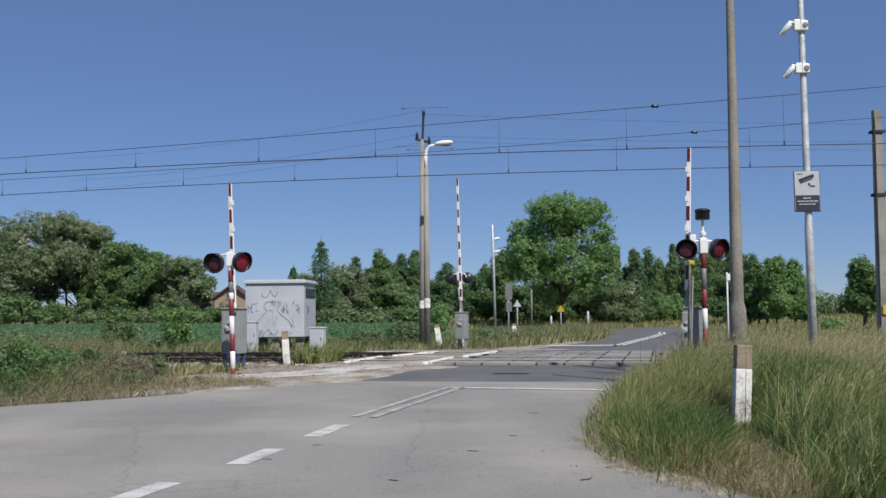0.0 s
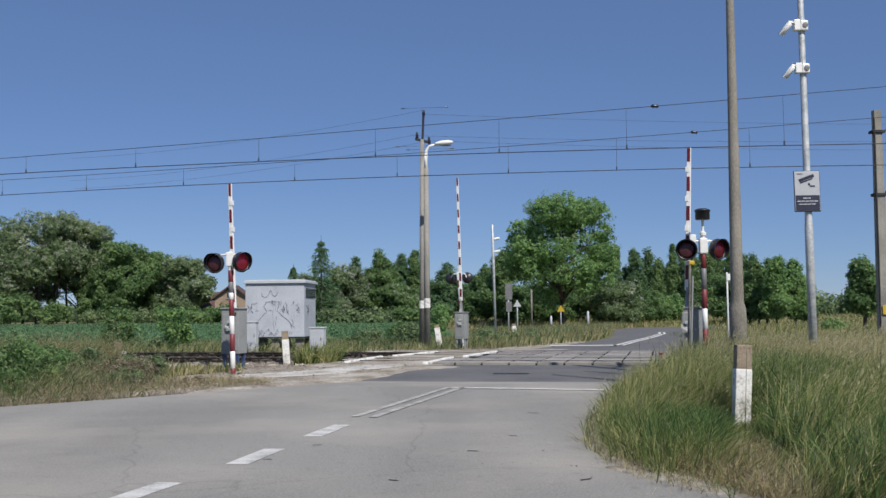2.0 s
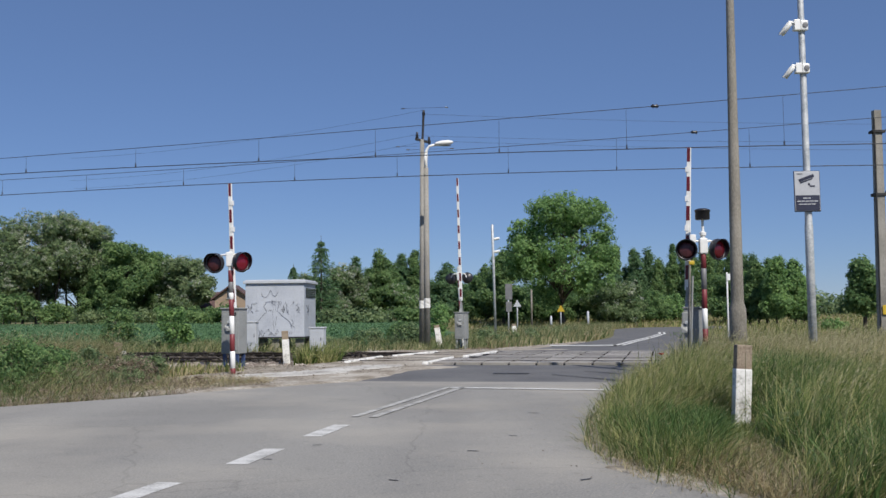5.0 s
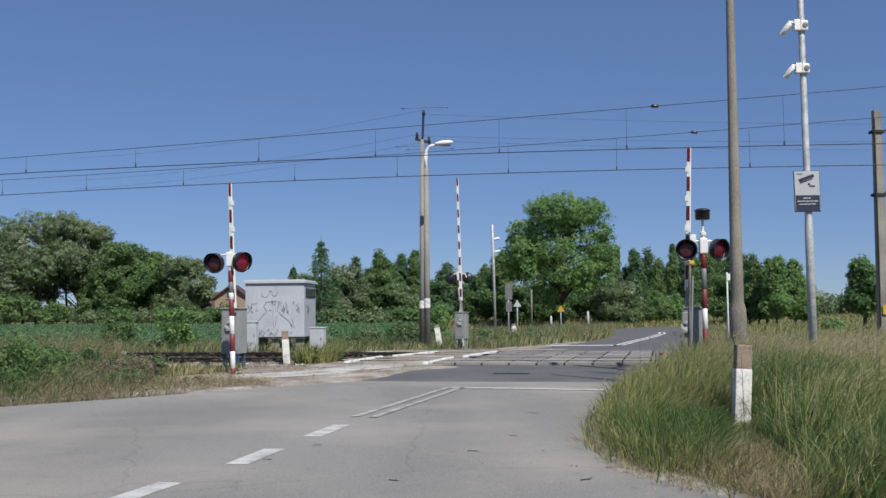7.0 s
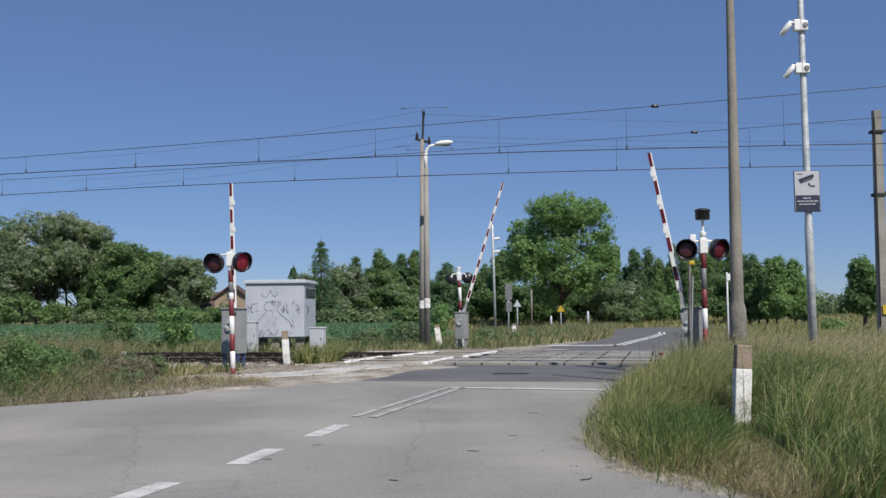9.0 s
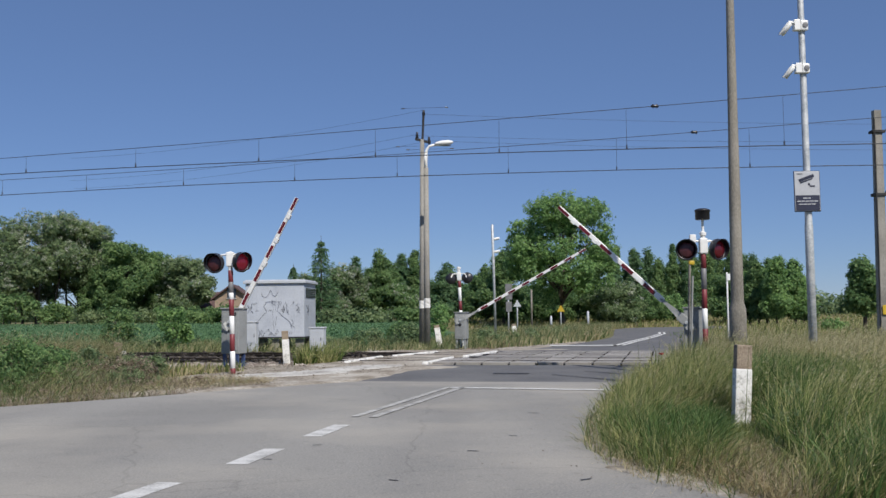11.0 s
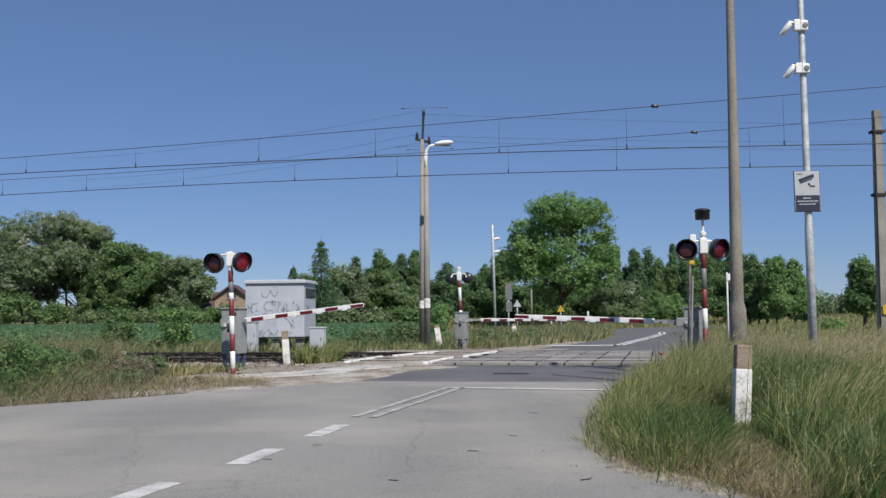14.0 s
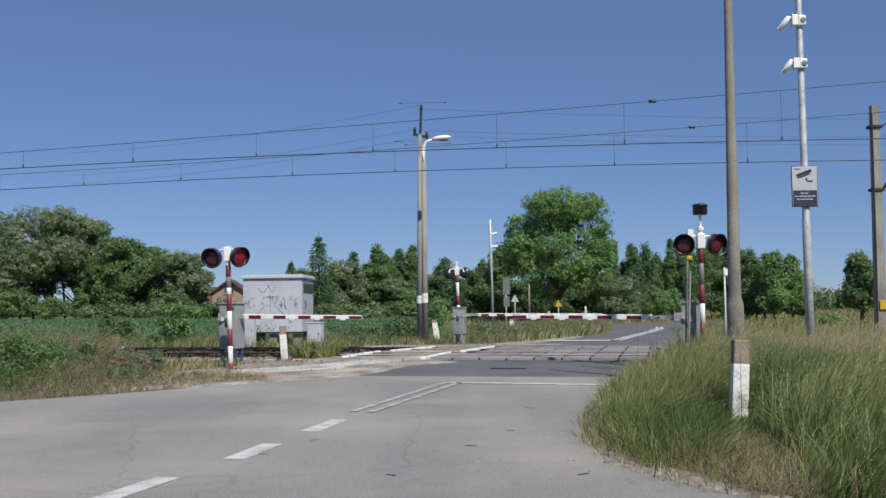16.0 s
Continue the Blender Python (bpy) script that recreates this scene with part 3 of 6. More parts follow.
# ---- warning signals ----
def signal_head(parent, x, y, z, turn, lit):
    """A round black head with a deep visor, its lens facing local -y."""
    M = Matrix.Translation((x, y, z)) @ Matrix.Rotation(radians(turn), 4, "Z") @ Matrix.Rotation(radians(90), 4, "X") @ Matrix.Scale(0.94, 4)
    bm = bmesh.new()
    lathe(bm, [(0.04, -0.13), (0.12, -0.12), (0.17, -0.06), (0.218, -0.04), (0.225, 0.0), (0.222, 0.01), (0.188, 0.012), (0.184, 0.0)], 28)
    head = smooth(part("signal_head", bm, BLACK, parent, "round black lamp housing"))
    head.matrix_basis = M
    bm = bmesh.new()
    lathe(bm, [(0.0001, 0.05), (0.08, 0.044), (0.14, 0.028), (0.186, 0.006)], 28)
    smooth(part("lens", bm, LENS_LIT if lit == 1 else LENS_DIM if lit else LENS, head, "glowing red lens" if lit else "dark red unlit lens"))
    # visor: open below
    bm = bmesh.new()
    A = [radians(-55 + 290 * k / 30) for k in range(31)]
    rows = []
    for a in A:
        depth = 0.11 + 0.05 * math.sin(a)
        rows.append([bm.verts.new((r * math.cos(a), r * math.sin(a), z_)) for r, z_ in ((0.208, 0.0), (0.206, depth), (0.213, depth), (0.216, 0.0))])
    for p, q in zip(rows, rows[1:]):
        for j in range(3):
            bm.faces.new((p[j], q[j], q[j + 1], p[j + 1]))
    for r in (rows[0], rows[-1]):
        bm.faces.new(r)
    part("visor", bm, BLACK, head)
    return head


def warning_signal(m, bands, top, head_z, heads, label, r=0.052, drum=None):
    sig = thing("warning_signal", m, label, "warning signal", "crossing signals")
    bm = bmesh.new()
    lathe(bm, [(r - 0.004, -0.3), (r - 0.004, top)], 16)
    smooth(part("post", bm, GALV, sig))
    for z0, z1, mt in bands:
        smooth(part("band", lathe(bmesh.new(), [(r - 0.003, z0), (r, z0 + 0.002), (r, z1 - 0.002), (r - 0.003, z1)], 16), mt, sig))
    bm = box(bmesh.new(), (0, 0, head_z + 0.07), (0.16, 0.14, 0.30), 0.025)
    part("bracket", bm, WHITE, sig, "white cast bracket")
    part("cap", lathe(bmesh.new(), [(r + 0.012, top - 0.05), (r + 0.014, top + 0.01), (r * 0.6, top + 0.03), (0.0001, top + 0.032)], 14), WHITE, sig)
    for x in (-1, 1):
        bm = bmesh.new()
        chain(bm, [(0, 0.02, head_z + 0.16), (x * 0.14, 0.03, head_z + 0.17), (x * 0.24, 0.06, head_z + 0.15), (x * 0.29, 0.10, head_z + 0.02)], [0.022] * 4)
        part("bracket_arm", bm, WHITE, sig)
    for x, y, turn, lit in heads:
        signal_head(sig, x, y, head_z, turn, lit)
    bm = box(bmesh.new(), (0, 0, 0.0), (0.24, 0.24, 0.05), 0.01)
    part("base_plate", bm, GALV, sig)
    if drum:
        bm = tube(bmesh.new(), (0, 0, top), (0, 0, drum - 0.10), 0.024)
        part("stem", bm, WHITE, sig)
        bm = lathe(bmesh.new(), [(0.13, drum - 0.10), (0.14, drum - 0.09), (0.14, drum + 0.06), (0.155, drum + 0.07), (0.155, drum + 0.085), (0.10, drum + 0.115), (0.0001, drum + 0.12)], 24)
        smooth(part("bell", bm, BLACK, sig, "black bell drum with pale lid"))
        part("junction_box", box(bmesh.new(), (-0.19, 0.05, head_z + 0.22), (0.12, 0.08, 0.16), 0.012), WHITE, sig)
    return sig


warning_signal(pose(-4.325, 21.2, -0.04, 0, -1.6, 0), [(0, 0.19, RED_DULL), (0.19, 0.54, WHITE), (0.54, 0.89, RED_DULL), (0.89, 1.26, WHITE), (1.26, 1.60, RED_DULL), (1.60, 1.74, WHITE), (1.74, 1.96, GREY_BAND), (1.96, 2.20, RED_DULL)],
               2.56, 2.36, ((-0.320, -0.02, -14, False), (0.230, -0.02, 48, True)), "red and white banded warning signal with two round lamps")
warning_signal(pose(5.067, 20.0, 0.02, 0, 0.06, 0), [(0, 0.50, WHITE), (0.50, 0.86, RED_DULL), (0.86, 1.25, WHITE), (1.25, 1.62, RED_DULL), (1.62, 2.03, GREY_BAND), (2.03, 2.36, RED_DULL)],
               2.72, 2.395, ((-0.33, -0.02, -14, False), (0.285, -0.02, 30, 2)), "banded warning signal with lamps and bell drum in tall grass", drum=3.08)
warning_signal(pose(0.68, 38.6, 0.06, 0, -1.87, 0) @ pose(0, 0, 0, 0, 0, 172), [(0, 0.5, WHITE), (0.5, 0.95, RED_DULL), (0.95, 1.35, WHITE), (1.35, 1.7, RED_DULL), (1.7, 2.2, WHITE), (2.2, 2.45, RED_DULL)],
               2.95, 2.55, ((-0.30, -0.02, -12, False), (0.30, -0.02, 18, False)), "banded warning signal turned away beyond the tracks", r=0.06)


# ---- barriers ----
def barrier(m, length, root, pivot, label, boxsize, far=False, aside=0.0):
    """A drive cabinet on feet and a boom that turns about local y; local x is the way the boom lies when shut."""
    br = thing("barrier", m, label, "barrier", "crossing barriers")
    w, d, h = boxsize
    z0 = pivot - 0.70
    body = part("drive_cabinet", box(bmesh.new(), (aside, 0, z0 + h / 2), (w, d, h), 0.015), GREY_PAINT, br, "grey steel drive cabinet")
    part("lid", box(bmesh.new(), (aside, 0, z0 + h + 0.012), (w + 0.05, d + 0.05, 0.03), 0.01), GREY_PAINT, body)
    part("cabinet_door", box(bmesh.new(), (aside, -d / 2 - 0.004, z0 + h * 0.48), (w - 0.08, 0.016, h * 0.8), 0.005), GREY_PAINT, body)
    bm = lathe(bmesh.new(), [(0.055, 0.0), (0.055, 0.02), (0.03, 0.03), (0.0001, 0.032)], 14, Matrix.Translation((aside, -d / 2 - 0.01, z0 + h * 0.55)) @ Matrix.Rotation(radians(90), 4, "X"))
    part("lock", bm, BLACK, body)
    foot = None
    for x in (-1, 1):
        for y in (-1, 1):
            M = Matrix.Translation((aside + x * (w / 2 - 0.06), y * (d / 2 - 0.06), z0 / 2 - 0.05))
            if foot is None:
                foot = part("foot", box(bmesh.new(), (0, 0, 0), (0.07, 0.07, z0 + 0.1), 0.006), GREY_PAINT if far else BLUE, br)
                foot.matrix_basis = M
            else:
                again(foot, br, M)
    bm = bmesh.new()
    tube(bm, (0, -d / 2 - 0.07, pivot), (0, d / 2 + 0.07, pivot), 0.032)
    part("shaft", bm, GALV, br)
    # the boom: a tapered hollow bar, white, with red foil on the lower part of both faces
    ends = (root, 0.056, length, 0.041)

    def half(q):
        return ends[1] + (ends[3] - ends[1]) * (q - ends[0]) / (ends[2] - ends[0])
    bm = bmesh.new()
    rings = []
    for q in (root, root + 0.02, length * 0.6, length - 0.012, length):
        hh = half(q) * (0.9 if q in (root, length) else 1.0)
        hw = hh * 0.62
        rings.append([bm.verts.new((q, y * hw, z * hh)) for y, z in ((-1, -0.86), (-1, 0.80), (-0.75, 1.0), (0.75, 1.0), (1, 0.80), (1, -0.86), (0.75, -1.0), (-0.75, -1.0))])
    for a, b in zip(rings, rings[1:]):
        for k in range(8):
            bm.faces.new((a[k], a[(k + 1) % 8], b[(k + 1) % 8], b[k]))
    bm.faces.new(rings[0]), bm.faces.new(rings[-1])
    bmesh.ops.recalc_face_normals(bm, faces=bm.faces)
    boom = part("boom", bm, WHITE, br, "white boom with red bands")
    boom.matrix_basis = pose(0, 0, pivot, 0, -90, 0)
    for s in (-1, 1):
        bm = bmesh.new()
        y = s * (d / 2 + 0.05)
        pts = [(-0.20, -0.07), (-0.10, -0.10), (root * 0.6, -0.045), (root + 0.06, -0.022), (root + 0.06, 0.022), (root * 0.6, 0.045), (-0.10, 0.10), (-0.20, 0.07)]
        top = [(x, y + 0.006 if x < root * 0.5 else s * 0.052 + 0.006, z) for x, z in pts]
        low = [(x, y - 0.006 if x < root * 0.5 else s * 0.052 - 0.006, z) for x, z in pts]
        A, B = [bm.verts.new(p) for p in top], [bm.verts.new(p) for p in low]
        bm.faces.new(A), bm.faces.new(B[::-1])
        for i in range(len(pts)):
            j = (i + 1) % len(pts)
            bm.faces.new((A[i], B[i], B[j], A[j]))
        bmesh.ops.recalc_face_normals(bm, faces=bm.faces)
        part("yoke", bm, GREY_PAINT, boom, "grey steel boom yoke")
    if root > 0.4:
        part("boom_clamp", box(bmesh.new(), (0.06, 0, 0), (0.28, d + 0.06, 0.18), 0.02), GREY_PAINT, boom)
    x, k = length + 0.003, 0
    while x - 0.29 > root + 0.05:
        a, b = half(x - 0.29), half(x)
        for sd in (-1, 1):
            bm = bmesh.new()
            q = [(x - 0.29, -0.84 * a), (x, -0.84 * b), (x, 0.56 * b), (x - 0.29, 0.56 * a)]
            ya, yb = a * 0.62, b * 0.62
            inner = [bm.verts.new((u, sd * (ya if u < x else yb), v)) for u, v in q]
            outer = [bm.verts.new((u, sd * ((ya if u < x else yb) + 0.003), v)) for u, v in q]
            bm.faces.new(inner), bm.faces.new(outer)
            for e in range(4):
                bm.faces.new((inner[e], inner[(e + 1) % 4], outer[(e + 1) % 4], outer[e]))
            bmesh.ops.recalc_face_normals(bm, faces=bm.faces)
            part("red_band", bm, RED, boom)
        if 0 < k < 4 and not far:
            part("reflector", box(bmesh.new(), (x + 0.145, 0, -0.030), (0.11, half(x) * 1.24 + 0.02, 0.075), 0.006), WHITE, boom)
        x -= 0.590
        k += 1
    return boom


BOOM_RIGHT = barrier(pose(4.84, 20.5, 0.0, 0, 0, 163), 3.50, 0.64, 1.0, "shut-down boom barrier beside tall grass, red and white boom", (0.36, 0.42, 0.98), aside=-0.13)
BOOM_LEFT = barrier(pose(-4.63, 22.8, 0.05, 0, 0, -17), 3.08, 0.27, 1.05, "short boom barrier beside the banded signal, red and white boom", (0.42, 0.40, 0.98))
BOOM_FAR = barrier(pose(0.66, 38.0, 0.05, 0, 0, -17), 5.26, 0.70, 1.0, "long boom barrier beyond the tracks, red and white boom", (0.42, 0.40, 0.96), far=True)


# ---- poles ----
def concrete_pole():
    p = thing("concrete_pole", pose(5.072, 17.8, 0, 0, 0.22, 0), "tall tapered concrete pole standing in tall grass", "utility pole")
    bm = lathe(bmesh.new(), [(0.150, -0.4), (0.146, 1.16), (0.143, 1.24), (0.112, 1.35), (0.110, 1.40), (0.098, 3.2), (0.086, 4.35), (0.068, 6.7), (0.055, 8.6)], 20)
    smooth(part("shaft", bm, CONCRETE_DARK, p))


def camera_pole():
    p = thing("camera_pole", pose(6.08, 17.0, 0, 0, -0.23, 0), "galvanised steel pole with two surveillance cameras", "camera pole")
    smooth(part("pole", lathe(bmesh.new(), [(0.070, -0.3), (0.068, 2.6), (0.060, 2.64), (0.048, 6.9), (0.045, 6.92), (0.0001, 6.95)], 18), GALV, p))
    for z, k, out in ((5.97, 0.85, 0.0), (5.24, 0.80, 0.03)):
        hb = part("junction_box", box(bmesh.new(), (-0.10, -0.05, z), (0.10, 0.12, 0.21 * k), 0.008), WHITE, p, "white camera junction box")
        part("clamp", lathe(bmesh.new(), [(0.054, z - 0.11 * k), (0.066, z - 0.10 * k), (0.066, z + 0.10 * k), (0.054, z + 0.11 * k)], 14), GALV, hb)
        part("cover", box(bmesh.new(), (0.022, -0.055, z - 0.005), (0.125, 0.09, 0.20 * k), 0.02), WHITE, hb)
        part("cover_plate", lathe(bmesh.new(), [(0.045, 0.0), (0.045, 0.012), (0.02, 0.016), (0.0001, 0.016)], 16, Matrix.Translation((0.03, -0.10, z - 0.005)) @ Matrix.Rotation(radians(90), 4, "X")), GREY_BAND, hb)
        bm = bmesh.new()
        chain(bm, [(-0.14, -0.06, z + 0.02), (-0.18, -0.08, z + 0.04), (-0.225 + out, -0.10, z + 0.035), (-0.245 + out, -0.11, z + 0.005)], [0.022, 0.026, 0.034, 0.036], 10)
        smooth(part("camera_arm", bm, WHITE, hb))
        bm = bmesh.new()
        M = Matrix.Translation((-0.305 + out, -0.135, z - 0.075)) @ Matrix.Rotation(radians(38), 4, "Y") @ Matrix.Rotation(radians(10), 4, "X")
        lathe(bm, [(0.03 * k, -0.15 * k), (0.056 * k, -0.14 * k), (0.056 * k, 0.10 * k), (0.040 * k, 0.13 * k)], 16, M)
        smooth(part("surveillance_camera", bm, WHITE, hb))
        part("sun_shield", box(bmesh.new(), (-0.035 * k, 0, -0.02), (0.012, 0.11 * k, 0.30 * k), 0.004, M), WHITE, hb)
    # information sign
    sg = part("sign", box(bmesh.new(), (0, -0.085, 3.17), (0.415, 0.02, 0.66), 0.008), SIGN_FOIL, p, "dull white information sign with a camera symbol and dark foot")
    sg.location.x = -0.035
    part("sign_rim", box(bmesh.new(), (0, -0.078, 3.17), (0.435, 0.016, 0.68), 0.007), NAVY, sg)
    part("sign_foot", box(bmesh.new(), (0, -0.097, 2.975), (0.395, 0.006, 0.255)), NAVY, sg)
    bm = bmesh.new()
    M = Matrix.Translation((-0.005, -0.098, 3.37)) @ Matrix.Rotation(radians(-20), 4, "Y")
    box(bm, (0, 0, 0.02), (0.26, 0.005, 0.05), m=M), box(bm, (-0.015, 0, -0.022), (0.22, 0.005, 0.018), m=M)
    part("camera_symbol", bm, NAVY, sg)
    bm = box(bmesh.new(), (0.085, -0.098, 3.255), (0.085, 0.005, 0.022))
    box(bm, (0.03, -0.098, 3.285), (0.03, 0.005, 0.04))
    part("camera_symbol", bm, NAVY, sg)
    for z, w, x in ((3.055, 0.17, 0.0), (3.005, 0.36, 0.0), (2.955, 0.30, 0.0)):
        for k in range(max(2, int(w / 0.07))):
            part("text_bar", box(bmesh.new(), (x - w / 2 + 0.035 + k * 0.07, -0.102, z), (0.058, 0.004, 0.018)), SIGN_FOIL, sg)
    part("text_bar", box(bmesh.new(), (-0.12, -0.098, 3.46), (0.09, 0.004, 0.014)), GREY_BAND, sg)


concrete_pole()
camera_pole()


def insulator(parent, x, y, z, up=0.22):
    bm = lathe(bmesh.new(), [(0.02, z), (0.02, z + up * 0.3), (0.07, z + up * 0.35), (0.04, z + up * 0.5), (0.075, z + up * 0.6), (0.035, z + up * 0.8), (0.05, z + up)], 10, Matrix.Translation((x, y, 0)))
    smooth(part("insulator", bm, BLACK, parent))


def power_pole():
    p = thing("power_pole", pose(-0.85, 39.6, 0.05, 0, 0.61, 0), "old concrete power pole with insulators on a steel crossarm", "utility pole")
    smooth(part("shaft", lathe(bmesh.new(), [(0.105, -0.4), (0.08, 8.0)], 14), CONCRETE, p))
    part("collar", lathe(bmesh.new(), [(0.108, 1.45), (0.107, 1.75)], 14), WHITE_WORN, p)
    part("crossarm", box(bmesh.new(), (0, 0, 0), (0.62, 0.09, 0.09), 0.01, Matrix.Translation((0.03, 0, 7.95)) @ Matrix.Rotation(radians(14), 4, "Y")), BLACK_MATT, p)
    part("spike", tube(bmesh.new(), (0, 0, 7.6), (0.05, 0, 9.1), 0.045), BLACK_MATT, p)
    for z, x0, x1 in ((9.22, -0.75, 0.95), (7.72, -0.95, 0.55), (7.60, -0.55, 1.15)):
        part("tie_wire", tube(bmesh.new(), (x0, 0, z), (x1, 0, z + 0.05), 0.005, seg=6), BLACK_MATT, p)
        for x in (x0, x1):
            part("strain_insulator", lathe(bmesh.new(), [(0.01, -0.07), (0.025, -0.04), (0.015, 0.0), (0.025, 0.04), (0.01, 0.07)], 8, Matrix.Translation((x, 0, z + (0.05 if x > 0 else 0))) @ Matrix.Rotation(radians(90), 4, "Y")), BLACK, p)
    insulator(p, -0.20, 0, 7.95, 0.34)
    insulator(p, 0.26, 0, 7.75, 0.34)
    insulator(p, 0.05, 0, 8.85, 0.30)
    p2 = thing("street_lamp", pose(-0.60, 37.6, 0.05, 0, 0.04, 0), "concrete street lamp with a white curved arm and luminaire", "street lamp")
    smooth(part("shaft", lathe(bmesh.new(), [(0.118, -0.4), (0.088, 6.6)], 14), CONCRETE, p2))
    part("collar", lathe(bmesh.new(), [(0.119, 1.45), (0.117, 1.80)], 14), WHITE_WORN, p2)
    bm = bmesh.new()
    chain(bm, [(0, 0, 6.3), (0, 0, 7.0), (0.02, 0, 7.25), (0.12, 0, 7.40), (0.40, -0.05, 7.46)], [0.095, 0.075, 0.05, 0.045, 0.045], 10)
    smooth(part("lamp_arm", bm, WHITE, p2))
    bm = bmesh.new()
    M = Matrix.Translation((0.66, -0.08, 7.50)) @ Matrix.Rotation(radians(-6), 4, "Y") @ Matrix.Diagonal((0.36, 0.15, 0.10, 1))
    bmesh.ops.create_uvsphere(bm, u_segments=20, v_segments=10, radius=1, matrix=M)
    smooth(part("luminaire", bm, WHITE, p2, "white oval luminaire"))
    part("diffuser", lathe(bmesh.new(), [(0.001, 0), (0.9, 0.0), (1, 0.3), (0.001, 0.3)], 18, Matrix.Translation((0.70, -0.08, 7.40)) @ Matrix.Diagonal((0.24, 0.11, 0.06, 1))), GREY_BAND, p2)


power_pole()


def catenary_mast():
    p = thing("catenary_mast", pose(14.07, 33.0, 0, 0, 0.16, 0), "concrete catenary mast with steel brackets beside the line", "catenary mast")
    bm = bmesh.new()
    r = bmesh.ops.create_cone(bm, cap_ends=True, segments=4, radius1=0.22, radius2=0.16, depth=8.2, matrix=Matrix.Translation((0, 0, 3.6)) @ Matrix.Rotation(radians(45), 4, "Z"))
    part("shaft", bm, CONCRETE, p)
    for z in (7.0, 4.95):
        part("clamp", box(bmesh.new(), (0, 0, z), (0.42, 0.34, 0.09), 0.01), BLACK_MATT, p)
    part("cantilever", tube(bmesh.new(), (0.15, -0.1, 4.95), (1.6, -1.2, 7.4), 0.045), BLACK_MATT, p)
    part("stay", tube(bmesh.new(), (0.15, -0.1, 7.0), (1.9, -1.4, 7.9), 0.02), BLACK_MATT, p)
    bm = bmesh.new()
    chain(bm, [(-0.15, -0.16, 7.4), (-0.155, -0.17, 6.5), (-0.165, -0.19, 3.5), (-0.18, -0.2, -0.1)], [0.03] * 4, 6)
    part("earth_cable", bm, BLACK_MATT, p)
    part("plate", box(bmesh.new(), (0.05, -0.19, 1.25), (0.28, 0.02, 0.30), 0.004), YELLOW, p, "yellow number plate")


catenary_mast()


# ---- overhead wires ----
def catenary(n_off, k, mess, cont, drops, s0, s1, label):
    """Messenger and contact wire as parabolas over the track, with droppers."""
    ct = thing("catenary", Matrix.Identity(4), label, "overhead wire", "overhead wires")

    def at(c, s):
        return track_point(s * k, n_off, 1.15 + (c[0] + c[1] * s + c[2] * s * s - 1.15) * k)
    for name, c, r in (("messenger_wire", mess, 0.008), ("contact_wire", cont, 0.0115)):
        bm = bmesh.new()
        S = [s0 + (s1 - s0) * i / 60 for i in range(61)]
        chain(bm, [at(c, s) for s in S], [r] * 61, 6)
        part(name, bm, COPPER, ct)
    for s in drops:
        part("dropper", tube(bmesh.new(), at(mess, s), at(cont, s), 0.0045, seg=5), COPPER, ct)
        part("clip", tube(bmesh.new(), at(cont, s), at(cont, s) + Vector((0, 0, 0.10)), 0.018, seg=6), COPPER, ct)
    return ct, at


_, at_near = catenary(0.0, 0.958, (6.1396, 0.02423, 0.00021), (5.335, -0.0152, -0.0008), (-12.3, -8.8, -5.1, -1.8, 1.5, 4.7, 8.4), -26, 18, "near overhead contact line with droppers")
_, at_far = catenary(4.0, 0.961, (6.135, 0.02216, 0.00039), (5.375, -0.0127, -0.0008), (-16.2, -13.03, -9.54, -5.75, -2.44, 0.97, 4.12, 7.78), -28, 13.2, "far overhead contact line with droppers")


for at_line, s in ((at_near, 5.4), (at_far, 6.3)):
    coef = (6.1396, 0.02423, 0.00021) if at_line is at_near else (6.135, 0.02216, 0.00039)
    q = at_line(coef, s)
    bm = lathe(bmesh.new(), [(0.02, -0.09), (0.05, -0.05), (0.03, 0.0), (0.05, 0.05), (0.02, 0.09)], 10, Matrix.Rotation(radians(90), 4, "Y"))
    ib = tagged(smooth(part("line_insulator", bm, BLACK)), "small dark insulator on the overhead wire", "insulator")
    ib.matrix_basis = Matrix.Translation(q)


def feeder(p0, p1, sag, label):
    a, b = Vector(p0), Vector(p1)
    bm = bmesh.new()
    pts = [a.lerp(b, i / 40) - Vector((0, 0, sag * 4 * (i / 40) * (1 - i / 40))) for i in range(41)]
    chain(bm, pts, [0.0045] * 41, 5)
    tagged(part("power_line", bm, COPPER), label, "power line", "power lines")


feeder((-0.74, 39.6, 9.2), (-20, 55, 9.9), 0.3, "thin power line from the pole top")
feeder((-0.95, 39.6, 8.25), (-20, 55, 8.7), 0.3, "thin power line from the crossarm")
feeder((-0.5, 39.6, 8.0), (-20, 55.5, 8.3), 0.3, "thin power line from the crossarm")
feeder((-0.72, 39.6, 9.05), (40, 41, 8.9), 0.4, "thin power line from the pole top")
feeder((-0.5, 39.6, 8.0), (40, 41, 7.9), 0.4, "thin power line from the crossarm")
feeder((-0.9, 39.6, 8.2), (40, 41, 8.4), 0.4, "thin power line from the crossarm")


